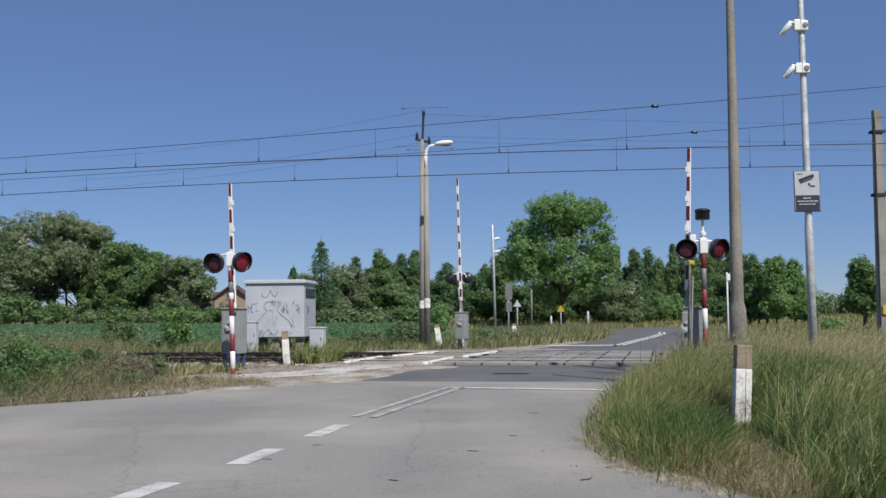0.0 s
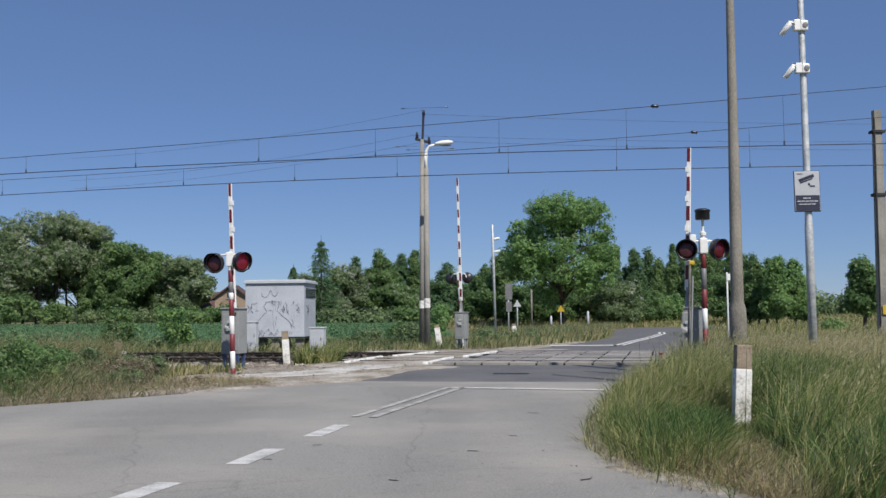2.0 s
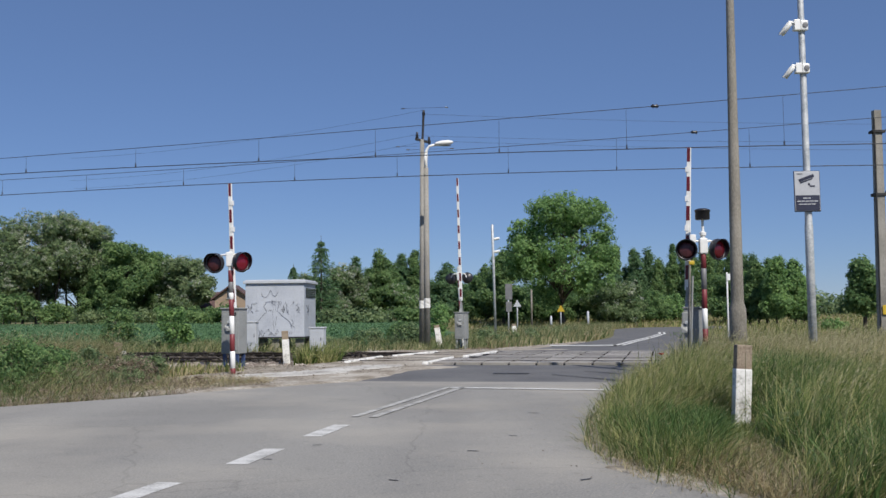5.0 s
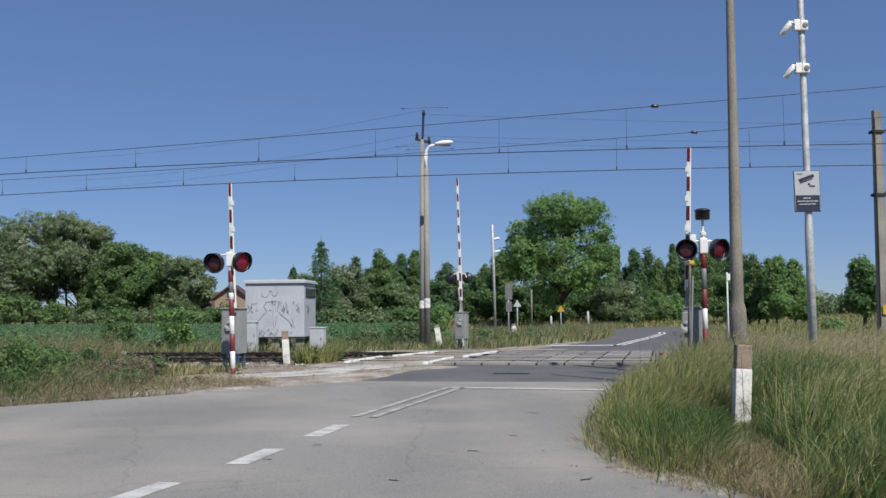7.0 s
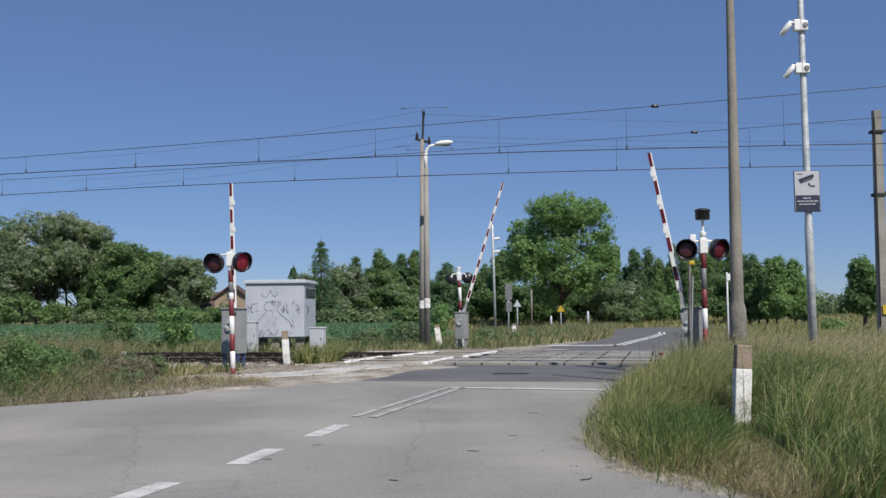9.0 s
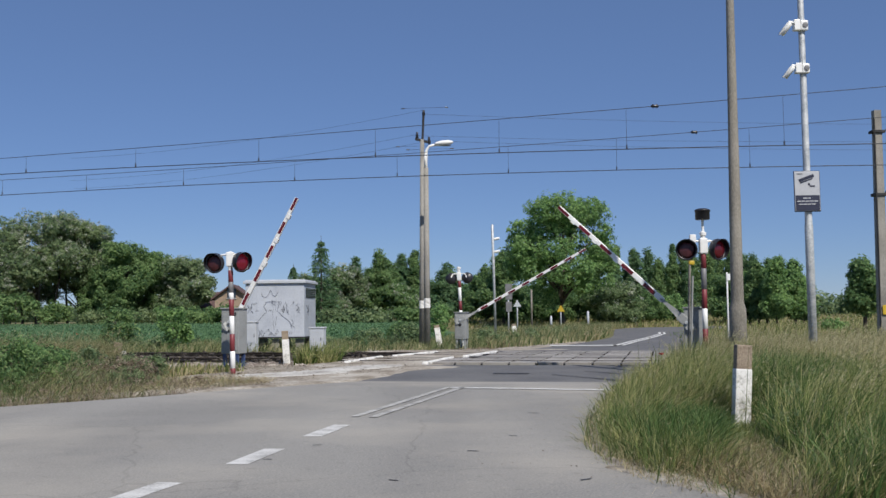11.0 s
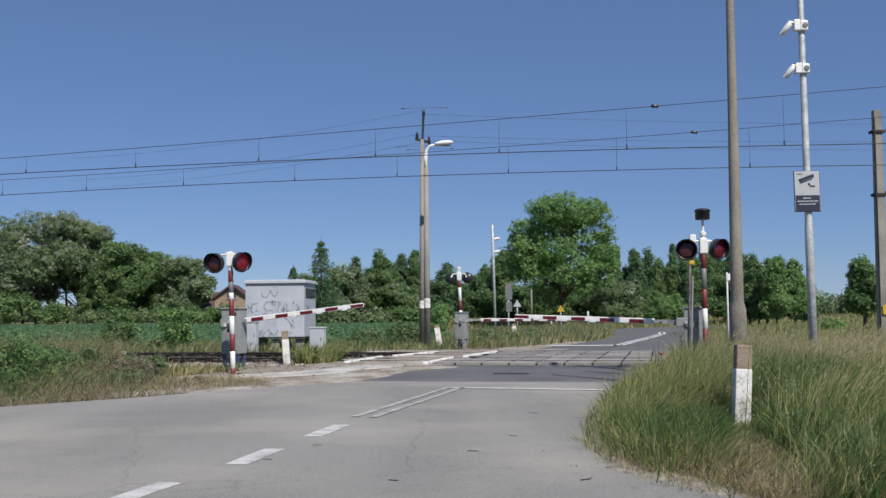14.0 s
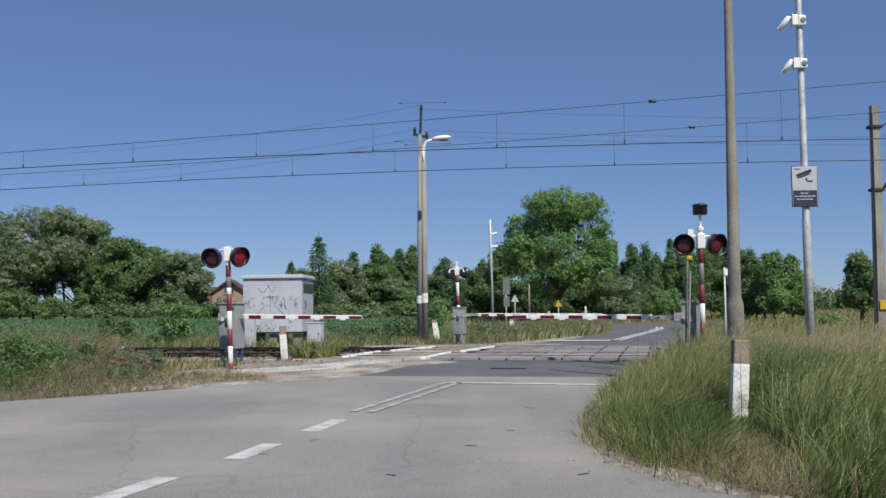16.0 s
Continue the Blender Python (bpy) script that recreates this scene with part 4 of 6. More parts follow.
# ---- relay hut and cabinets ----
def relay_hut():
    h = thing("relay_hut", pose(-5.83, 37.0, 0.08, 0, 0, -5), "pale grey metal relay hut with scribbled spray paint", "equipment hut")
    W, D, Z0, Z1 = 2.10, 1.9, 0.44, 2.31
    body = part("wall", box(bmesh.new(), (0, 0, (Z0 + Z1) / 2), (W, D, Z1 - Z0), 0.02), HUT_PAINT, h)
    bm = bmesh.new()
    box(bm, (0, 0, Z1 + 0.05), (W + 0.14, D + 0.14, 0.09), 0.015)
    box(bm, (0, 0, Z1 + 0.11), (W + 0.02, D + 0.02, 0.05), 0.02)
    part("roof", bm, PALE_PAINT, h, "pale flat roof with overhang")
    part("skirt", box(bmesh.new(), (0, -0.01, Z0 - 0.02), (W + 0.02, D + 0.02, 0.05), 0.005), BLACK_MATT, h)
    lv = part("vent", box(bmesh.new(), (W / 2 + 0.004, 0.05, Z1 - 0.33), (0.03, 1.55, 0.34), 0.008), GLASS_DARK, h, "dark louvred vent")
    for k in range(5):
        part("slat", box(bmesh.new(), (W / 2 + 0.022, 0.05, Z1 - 0.46 + k * 0.065), (0.012, 1.5, 0.014)), GREY_BAND, lv)
    for x in (-0.85, 0.0, 0.85):
        for y in (-0.75, 0.75):
            part("foot", box(bmesh.new(), (x, y, 0.16), (0.28, 0.2, 0.42), 0.02), CONCRETE_DARK, h)
    # seams of the sheet wall
    for x in (-0.62, 0.06, 0.72):
        part("seam", box(bmesh.new(), (x, -D / 2 - 0.004, (Z0 + Z1) / 2), (0.012, 0.012, Z1 - Z0 - 0.06)), HUT_PAINT, body)
    # spray-painted scribbles
    rng = random.Random(4)
    strokes = [[(-0.48, 1.98), (-0.42, 1.84), (-0.30, 1.83), (-0.22, 1.93), (-0.14, 2.08), (-0.08, 1.92), (-0.02, 1.86), (0.06, 1.88), (0.12, 2.02)],
               [(-0.34, 1.66), (-0.05, 1.68), (0.22, 1.67)], [(-0.30, 1.64), (-0.40, 1.50), (-0.28, 1.34), (-0.44, 1.16)], [(-0.44, 1.16), (-0.62, 0.98), (-0.66, 0.78), (-0.52, 0.62)],
               [(0.16, 1.60), (0.10, 1.36), (0.28, 1.16), (0.52, 0.98), (0.62, 0.74)], [(0.30, 1.54), (0.36, 1.42), (0.30, 1.24)], [(0.44, 1.60), (0.42, 1.38), (0.50, 1.22)],
               [(-0.98, 1.56), (-0.88, 1.42), (-0.96, 1.28)], [(-0.82, 1.60), (-0.86, 1.40), (-0.76, 1.26)], [(-0.70, 0.62), (-0.60, 0.46), (-0.50, 0.58), (-0.42, 0.46), (-0.34, 0.60)],
               [(-0.22, 0.48), (-0.12, 0.62), (-0.02, 0.48), (0.10, 0.58)], [(0.26, 0.48), (0.30, 0.64), (0.42, 0.50)], [(0.60, 1.06), (0.68, 0.94), (0.60, 0.86), (0.72, 0.76)],
               [(0.76, 1.56), (0.88, 1.46), (0.78, 1.34), (0.92, 1.26)], [(-0.05, 1.62), (-0.07, 1.1), (-0.02, 0.7)], [(0.04, 1.50), (0.07, 1.1), (0.02, 0.8)]]
    for _ in range(26):
        x, z = rng.uniform(-1.0, 0.95), rng.choice((rng.uniform(0.46, 0.66), rng.uniform(1.25, 1.6), rng.uniform(1.25, 1.6)))
        w, h_ = rng.uniform(0.04, 0.12), rng.uniform(0.05, 0.16)
        strokes.append([(x, z), (x + w * rng.uniform(0.3, 1), z + h_), (x + w, z + h_ * rng.uniform(-0.3, 0.5)), (x + w * rng.uniform(0.4, 1.4), z + h_ * rng.uniform(0.4, 1.1))])
    for i, st in enumerate(strokes):
        bm = bmesh.new()
        pts = []
        for (x0, z0), (x1, z1) in zip(st, st[1:]):
            for j in range(4):
                t = j / 4
                pts.append((x0 + (x1 - x0) * t + rng.uniform(-0.008, 0.008), -D / 2 - 0.006, z0 + (z1 - z0) * t + rng.uniform(-0.008, 0.008)))
        pts.append((st[-1][0], -D / 2 - 0.006, st[-1][1]))
        chain(bm, pts, [0.008 if i < 13 else 0.0045] * len(pts), 6)
        for v in bm.verts:
            v.co.y = -D / 2 - 0.005 + (v.co.y + D / 2) * 0.3
        part("scribble", bm, INK, body)
    for y0, z0, y1, z1 in ((-0.6, 1.55, -0.3, 1.30), (-0.55, 1.28, -0.2, 1.42), (-0.3, 1.55, -0.35, 1.2)):
        part("scribble", chain(bmesh.new(), [(W / 2 + 0.004, y0, z0), (W / 2 + 0.004, (y0 + y1) / 2 + 0.05, (z0 + z1) / 2), (W / 2 + 0.004, y1, z1)], [0.011] * 3, 6), INK, body)


def small_cabinet(x, y, w, h, d, label):
    c = thing("cable_cabinet", pose(x, y, 0.05, 0, 0, -8), label, "cable cabinet", "cable cabinets")
    body = part("body", box(bmesh.new(), (0, 0, h / 2 - 0.03), (w, d, h), 0.012), PALE_PAINT, c)
    part("lid", box(bmesh.new(), (0, 0, h - 0.01), (w + 0.04, d + 0.04, 0.05), 0.012), PALE_PAINT, c)
    part("cabinet_door", box(bmesh.new(), (0, -d / 2 - 0.004, h * 0.47), (w - 0.06, 0.012, h * 0.78), 0.004), PALE_PAINT, body)
    part("handle", box(bmesh.new(), (w * 0.32, -d / 2 - 0.016, h * 0.55), (0.02, 0.02, 0.10), 0.004), BLACK, body)


relay_hut()
small_cabinet(-6.42, 34.6, 0.34, 1.02, 0.28, "narrow pale cable cabinet beside the relay hut")
small_cabinet(-4.03, 33.0, 0.46, 0.82, 0.34, "low pale cable cabinet beside the tracks")


# ---- marker posts ----
def marker_post(x, y, h, w, lean, bare, label, z=0.0):
    p = thing("marker_post", pose(x, y, z, 0, lean, 2), label, "marker post", "marker posts")
    bm = box(bmesh.new(), (0, 0, h / 2 - 0.15), (w, w * 0.75, h + 0.3), 0.014)
    for v in bm.verts:
        v.co.x *= 1 + 0.03 * noise.noise(v.co * 5)
    part("shaft", bm, BARE, p, "bare weathered concrete")
    bm = box(bmesh.new(), (0, 0, (h - bare) / 2 - 0.02), (w + 0.008, w * 0.75 + 0.008, h - bare + 0.04), 0.012)
    part("paint_coat", bm, WHITE_WORN, p, "flaking white paint")


marker_post(3.11, 10.9, 0.83, 0.165, 3.2, 0.25, "white-painted concrete marker post among tall grass")
marker_post(-3.69, 24.3, 0.82, 0.150, -4.0, 0.20, "white-painted concrete marker post beside the track", 0.05)
marker_post(-0.15, 39.0, 0.82, 0.20, -9, 0.10, "leaning white-painted marker post by the power pole", 0.05)
marker_post(-7.95, 25.1, 0.62, 0.17, 3, 0.60, "old bare concrete marker post in the weeds")
marker_post(3.85, 56.0, 0.75, 0.22, -4, 0.10, "white-painted marker post in the far verge")


# ---- small signs and far poles ----
def thin_post(name, x, y, h, r, material, label, category, lean=0.0):
    p = thing(name, pose(x, y, hgt(x, y), 0, lean, 0), label, category)
    smooth(part("post", lathe(bmesh.new(), [(r, -0.3), (r, h), (0.001, h + r)], 10), material, p))
    return p


p = thin_post("far_camera_pole", 3.01, 60, 6.5, 0.075, GALV, "grey camera pole beyond the crossing", "camera pole", -1.0)
for z in (5.7, 4.95):
    part("surveillance_camera", lathe(bmesh.new(), [(0.06, -0.16), (0.08, -0.14), (0.08, 0.16), (0.05, 0.18)], 12, Matrix.Translation((0.22, 0, z)) @ Matrix.Rotation(radians(80), 4, "Y")), WHITE, p)
p = thin_post("road_sign", 3.9, 62, 2.5, 0.05, GALV, "grey back of a stacked road sign", "road sign")
part("panel", box(bmesh.new(), (0.03, -0.05, 2.65), (0.42, 0.03, 0.95), 0.01), GREY_BAND, p)
part("panel", box(bmesh.new(), (0.03, -0.05, 1.75), (0.36, 0.03, 0.6), 0.01), GREY_BAND, p)
p = thin_post("warning_sign", 5.72, 80, 2.0, 0.05, GALV, "grey back of a triangular sign on a post", "road sign")
bm = bmesh.new()
bmesh.ops.create_cone(bm, cap_ends=True, segments=3, radius1=0.37, radius2=0.37, depth=0.03, matrix=Matrix.Translation((0, -0.07, 2.1)) @ Matrix.Rotation(radians(90), 4, "X"))
part("panel", bm, GALV, p)
p = thin_post("warning_sign", 9.55, 84, 1.6, 0.05, GALV, "yellow triangular warning sign on a post", "road sign")
bm = bmesh.new()
bmesh.ops.create_cone(bm, cap_ends=True, segments=3, radius1=0.37, radius2=0.37, depth=0.03, matrix=Matrix.Translation((0, -0.07, 1.7)) @ Matrix.Rotation(radians(90), 4, "X"))
part("panel", bm, YELLOW, p)
p = thin_post("marker_pole", 8.75, 84, 1.1, 0.09, PALE_PAINT, "pale post in the far verge", "marker post")
p = thin_post("marker_pole", 12.6, 90, 1.5, 0.10, PALE_PAINT, "pale post in the far verge", "marker post")
p = thin_post("wooden_pole", 8.2, 96, 3.6, 0.09, CONCRETE_DARK, "slender pole before the trees", "utility pole")
p = thin_post("track_marker", 6.62, 24.0, 2.02, 0.02, WHITE, "thin white track marker with a short top plate", "track marker")
part("plate", box(bmesh.new(), (0.05, -0.03, 1.92), (0.14, 0.015, 0.16), 0.003), WHITE, p)
# leaning steel post behind the lamps
p = thing("leaning_post", pose(4.64, 19.7, 0, 0, 2.4, 0), "dark leaning steel post with a yellow cap", "post")
part("post", tube(bmesh.new(), (0, 0, -0.2), (0, 0, 2.12), 0.024), CONCRETE_DARK, p)
part("cap", box(bmesh.new(), (0.03, 0, 2.15), (0.11, 0.08, 0.08), 0.02), YELLOW, p)
part("pipe", tube(bmesh.new(), (0.06, 0.03, -0.2), (0.065, 0.03, 1.9), 0.02), GREY_PAINT, p)


def grit():
    """Small stones and crumbs on the asphalt by the verge."""
    rng = np.random.default_rng(15)
    n = 130
    y = rng.uniform(5.0, 17, n)
    edge = np.interp(y, [4.9, 6.5, 8.2, 9.3, 11, 14, 15.9, 17.1], [2.6, 1.8, 1.3, 1.24, 1.5, 2.15, 2.55, 2.85])
    x = edge - np.abs(rng.normal(0, 0.5, n))
    P = np.stack([x, y, np.full(n, 0.006)], 1)
    s = rng.uniform(0.002, 0.005, n)
    tet = np.array([(1, 1, 0.6), (-1, -1, 0.6), (-1, 1, -0.5), (1, -1, -0.5)], float)
    V = P[:, None, :] + s[:, None, None] * (tet[None] + rng.normal(0, 0.4, (n, 4, 3)))
    base = (np.arange(n) * 4)[:, None]
    F = np.concatenate([base + np.array(f)[None] for f in ((0, 1, 2), (0, 3, 1), (0, 2, 3), (1, 3, 2))])
    tagged(raw_indexed("road_grit", V.reshape(-1, 3), F, STONE), "loose grit and crumbs on the road edge", "grit", kind="stuff")


grit()


def rubble():
    """Crumbled stones and clods on the dirt verges."""
    rng = np.random.default_rng(16)
    spots = ((-2.7, 21.6, 2.2, 0.9, 0.5), (-1.4, 25.6, 0.9, 2.8, -0.2), (1.4, 34.4, 2.6, 1.3, 0.4), (-4.4, 22.6, 1.2, 0.5, 0.2))
    P = []
    for cx, cy, rx, ry, a in spots:
        u = rng.normal(0, 0.6, (900, 2)) * (rx, ry)
        P.append(np.stack([cx + u[:, 0] * math.cos(a) - u[:, 1] * math.sin(a), cy + u[:, 0] * math.sin(a) + u[:, 1] * math.cos(a)], 1))
    P = np.concatenate(P)
    left = np.interp(P[:, 1], [18.9, 20.1, 22.95, 31.2, 34.4, 40], [-1.6, -1.06, -0.62, 1.45, 2.1, 3.7])
    P = P[P[:, 0] < left]
    n = len(P)
    Z = np.array([hgt(*p) + 0.015 for p in P])
    s = rng.uniform(0.005, 0.020, n) * np.where(rng.random(n) < 0.05, 2.0, 1)
    tet = np.array([(1, 1, 0.6), (-1, -1, 0.6), (-1, 1, -0.5), (1, -1, -0.5)], float)
    V = np.column_stack([P, Z])[:, None, :] + s[:, None, None] * (tet[None] + rng.normal(0, 0.4, (n, 4, 3)))
    base = (np.arange(n) * 4)[:, None]
    F = np.concatenate([base + np.array(f)[None] for f in ((0, 1, 2), (0, 3, 1), (0, 2, 3), (1, 3, 2))])
    tagged(raw_indexed("rubble", V.reshape(-1, 3), F, SAND), "crumbled stones and clods on the dirt verge", "rubble", kind="stuff")


rubble()


def concrete_block(x, y, z, s, turn):
    bm = box(bmesh.new(), (0, 0, s[2] / 2), s, 0.03)
    for v in bm.verts:
        v.co += 0.02 * Vector((noise.noise(v.co * 6), noise.noise(v.co * 6 + Vector((3, 1, 2))), 0))
    ob = tagged(part("concrete_block", bm, SLAB), "pale broken concrete block beside the track", "concrete block", "concrete blocks")
    ob.matrix_basis = pose(x, y, z, 0, 0, turn)


concrete_block(-7.1, 24.0, 0.0, (0.36, 0.2, 0.14), 20)
concrete_block(-9.9, 31.6, 0.02, (0.3, 0.25, 0.2), -15)
# small dark mark on the cabinet of the short barrier
mark = box(bmesh.new(), (0.09, -0.217, 1.22), (0.035, 0.006, 0.07))
cab = next(o for o in BOOM_LEFT.parent.children if o.name.startswith("drive_cabinet"))
part("text_bar", mark, BLACK_MATT, cab)
part("text_bar", box(bmesh.new(), (0.14, -0.217, 1.22), (0.035, 0.006, 0.07)), BLACK_MATT, cab)


# ---- far house ----
def house(x, y, w, d, h, ridge, turn, label):
    hs = thing("house", pose(x, y, 0, 0, 0, turn), label, "house")
    wall = part("wall", box(bmesh.new(), (0, 0, h / 2), (w, d, h), 0.03), PLASTER, hs)
    for s in (-1, 1):
        bm = bmesh.new()
        v = [bm.verts.new(q) for q in ((-w / 2, s * d / 2 * 0.98, h), (w / 2, s * d / 2 * 0.98, h), (0, s * d / 2 * 0.98, ridge))]
        bm.faces.new(v if s < 0 else v[::-1])
        part("gable", bm, PLASTER, hs)
    for s in (-1, 1):
        bm = bmesh.new()
        a = [(s * (w / 2 + 0.5), -d / 2 - 0.5, h - 0.35), (0, -d / 2 - 0.5, ridge + 0.05), (0, d / 2 + 0.5, ridge + 0.05), (s * (w / 2 + 0.5), d / 2 + 0.5, h - 0.35)]
        A, B = [bm.verts.new(q) for q in a], [bm.verts.new((q[0], q[1], q[2] + 0.22)) for q in a]
        bm.faces.new(A), bm.faces.new(B[::-1])
        for i in range(4):
            bm.faces.new((A[i], B[i], B[(i + 1) % 4], A[(i + 1) % 4]))
        bmesh.ops.recalc_face_normals(bm, faces=bm.faces)
        part("roof", bm, ROOF_TILE, hs, "brown tiled roof")
    for wx, wz in ((-w * 0.22, h * 0.5), (w * 0.22, h * 0.5), (0, h + (ridge - h) * 0.35)):
        f = part("window", box(bmesh.new(), (wx, -d / 2 - 0.02, wz), (1.2, 0.10, 1.3), 0.02), GLASS_DARK, hs)
        part("frame", box(bmesh.new(), (wx, -d / 2 - 0.06, wz - 0.72), (1.4, 0.2, 0.08), 0.01), PALE_PAINT, f)


house(-30.4, 150, 4.7, 7, 4.25, 5.95, 4, "far brick house with a brown tiled gable roof")
house(-34.0, 157.5, 5, 6, 3.2, 5.1, 88, "far low house wing with a brown roof")


# ---- trees ----
def leaves(rng, lobes, count, size, droop=0.0, corners=4):
    """Loose leaves in small sprays on and in lobes (x, y, z, rx, ry, rz); corners 3 for far crowns."""
    L = np.array(lobes, float)
    wgt = (L[:, 3] * L[:, 5]) ** 0.9
    wgt /= wgt.sum()
    clumps = max(24, count // 22)
    li = rng.choice(len(L), clumps, p=wgt)
    u = rng.normal(size=(clumps, 3))
    u /= np.linalg.norm(u, axis=1)[:, None]
    rad = rng.uniform(0.30, 1.0, clumps) ** 0.45
    C = L[li, :3] + u * L[li, 3:] * rad[:, None]
    cr = size * rng.uniform(1.4, 4.2, clumps)
    ci = rng.integers(0, clumps, count)
    o = rng.normal(size=(count, 3))
    o /= np.linalg.norm(o, axis=1)[:, None]
    P = C[ci] + o * (cr[ci] * rng.uniform(0.2, 1.0, count) ** 0.5)[:, None] * np.array([1.0, 1.0, 0.75])
    P[:, 2] -= droop * np.abs(rng.normal(size=count))
    P[:, 2] = np.maximum(P[:, 2], 0.02)
    nrm = 0.55 * rng.normal(size=(count, 3)) + np.array([0, 0, 0.55]) + 0.45 * o + 0.95 * u[ci]
    nrm /= np.linalg.norm(nrm, axis=1)[:, None]
    t = np.cross(nrm, rng.normal(size=(count, 3)))
    t /= np.linalg.norm(t, axis=1)[:, None]
    b = np.cross(nrm, t)
    s = (size * rng.uniform(0.5, 1.15, count))[:, None]
    if corners == 3:
        V = np.stack([P - t * s * 0.8 - b * s * 0.45, P + t * s * 0.8 - b * s * 0.35, P + b * s * 0.85], 1)
    else:
        V = np.stack([P - t * s * 0.9, P + b * s * 0.5 + nrm * s * 0.12, P + t * s * 0.9, P - b * s * 0.5 + nrm * s * 0.12], 1)
    return V.reshape(-1, 3)


def broad_tree(name, m, h, crown, count, size, leaf, label, seed, trunk=0.25, bloom=0.0, low=0.25, trunk_h=None, lobe_n=9, group="", droop=0.0, taper=0.0, stems=1, sparse=0.0):
    """Trunk with limbs that reach into each lobe, and a crown of loose leaves; stems adds trunks from the ground, sparse opens the lower crown."""
    rng = np.random.default_rng(seed)
    corners = 4
    if name != "bush":
        count, size, h, crown, corners, lobe_n = int(count * 4.2), size * 0.52, h * 1.03, crown * 1.05, 3, int(lobe_n * 1.9)
    tr = thing(name, m, label, "bush" if name == "bush" else "tree", group)
    rx, z0 = crown / 2, h * low
    core = 0.70 - 0.26 * taper
    lobes = [(0, 0, (z0 + h) / 2 + 0.16 * (h - z0) * sparse, rx * core, rx * core, (h - z0) * (0.43 - 0.16 * sparse))]
    for k in range(lobe_n):
        a = 2 * math.pi * k / lobe_n * 1.618 * 2.0 + rng.uniform(-0.4, 0.4)
        zz = z0 + (h - z0) * rng.uniform(0.16 + 0.14 * sparse, 0.90)
        f = math.sqrt(max(0.1, 1 - ((zz - (z0 + h) / 2) / (h - z0) * 2 * 0.95) ** 2))
        f *= 1 - taper * max(0.0, (zz - z0) / (h - z0) - 0.25)
        rr = rx * (rng.uniform(0.20, 0.38) if name != "bush" else rng.uniform(0.28, 0.42)) * (1 - 0.35 * taper)
        lobes.append((math.cos(a) * (rx - rr * 0.8) * f, math.sin(a) * (rx - rr * 0.8) * f, zz, rr, rr, rr * rng.uniform(0.65, 0.95)))
    tip = 1 - 0.62 * taper
    lobes.append((rng.uniform(-0.15, 0.15) * rx, 0, h - rx * 0.34, rx * 0.50 * tip, rx * 0.50 * tip, rx * 0.34 * (1 + taper)))
    bm = bmesh.new()
    th = trunk_h or h * 0.55
    chain(bm, [(0, 0, -0.3), (0, 0, 0.05 * h), (rng.uniform(-0.02, 0.02) * h, 0, th * 0.5), (rng.uniform(-0.03, 0.03) * h, 0, th), (0, 0, h * 0.85)], [trunk * 1.25, trunk, trunk * 0.8, trunk * 0.55, trunk * 0.1], 9)
    for k in range(stems - 1):
        a, q = rng.uniform(0, 2 * math.pi), rng.uniform(0.25, 0.55) * rx
        cx, cy = math.cos(a) * q, math.sin(a) * q
        chain(bm, [(cx * 0.7, cy * 0.7, -0.3), (cx * 0.8, cy * 0.8, th * 0.4), (cx * 1.1 + rng.uniform(-0.4, 0.4), cy, th), (cx * 1.4, cy * 1.4, h * 0.8)], [trunk * 0.9, trunk * 0.7, trunk * 0.5, trunk * 0.1], 7)
    for lx, ly, lz, rr, _, _ in lobes[1:]:
        zb = min(th, lz * 0.62)
        chain(bm, [(0, 0, zb * 0.85), (lx * 0.35, ly * 0.35, zb + (lz - zb) * 0.45), (lx * 0.9, ly * 0.9, lz)], [trunk * 0.36, trunk * 0.22, trunk * 0.06], 5)
    part("trunk", bm, BARK, tr)
    raw("crown", leaves(rng, lobes, count, size, droop=droop, corners=corners), corners, leaf, tr)
    if bloom:
        raw("blossom", leaves(rng, [(a, b, c + 0.25, d * 1.08, e * 1.08, f * 1.08) for a, b, c, d, e, f in lobes], int(count * bloom * 1.2), size * 0.62, droop=droop, corners=corners), corners, BLOSSOM, tr)
    return tr


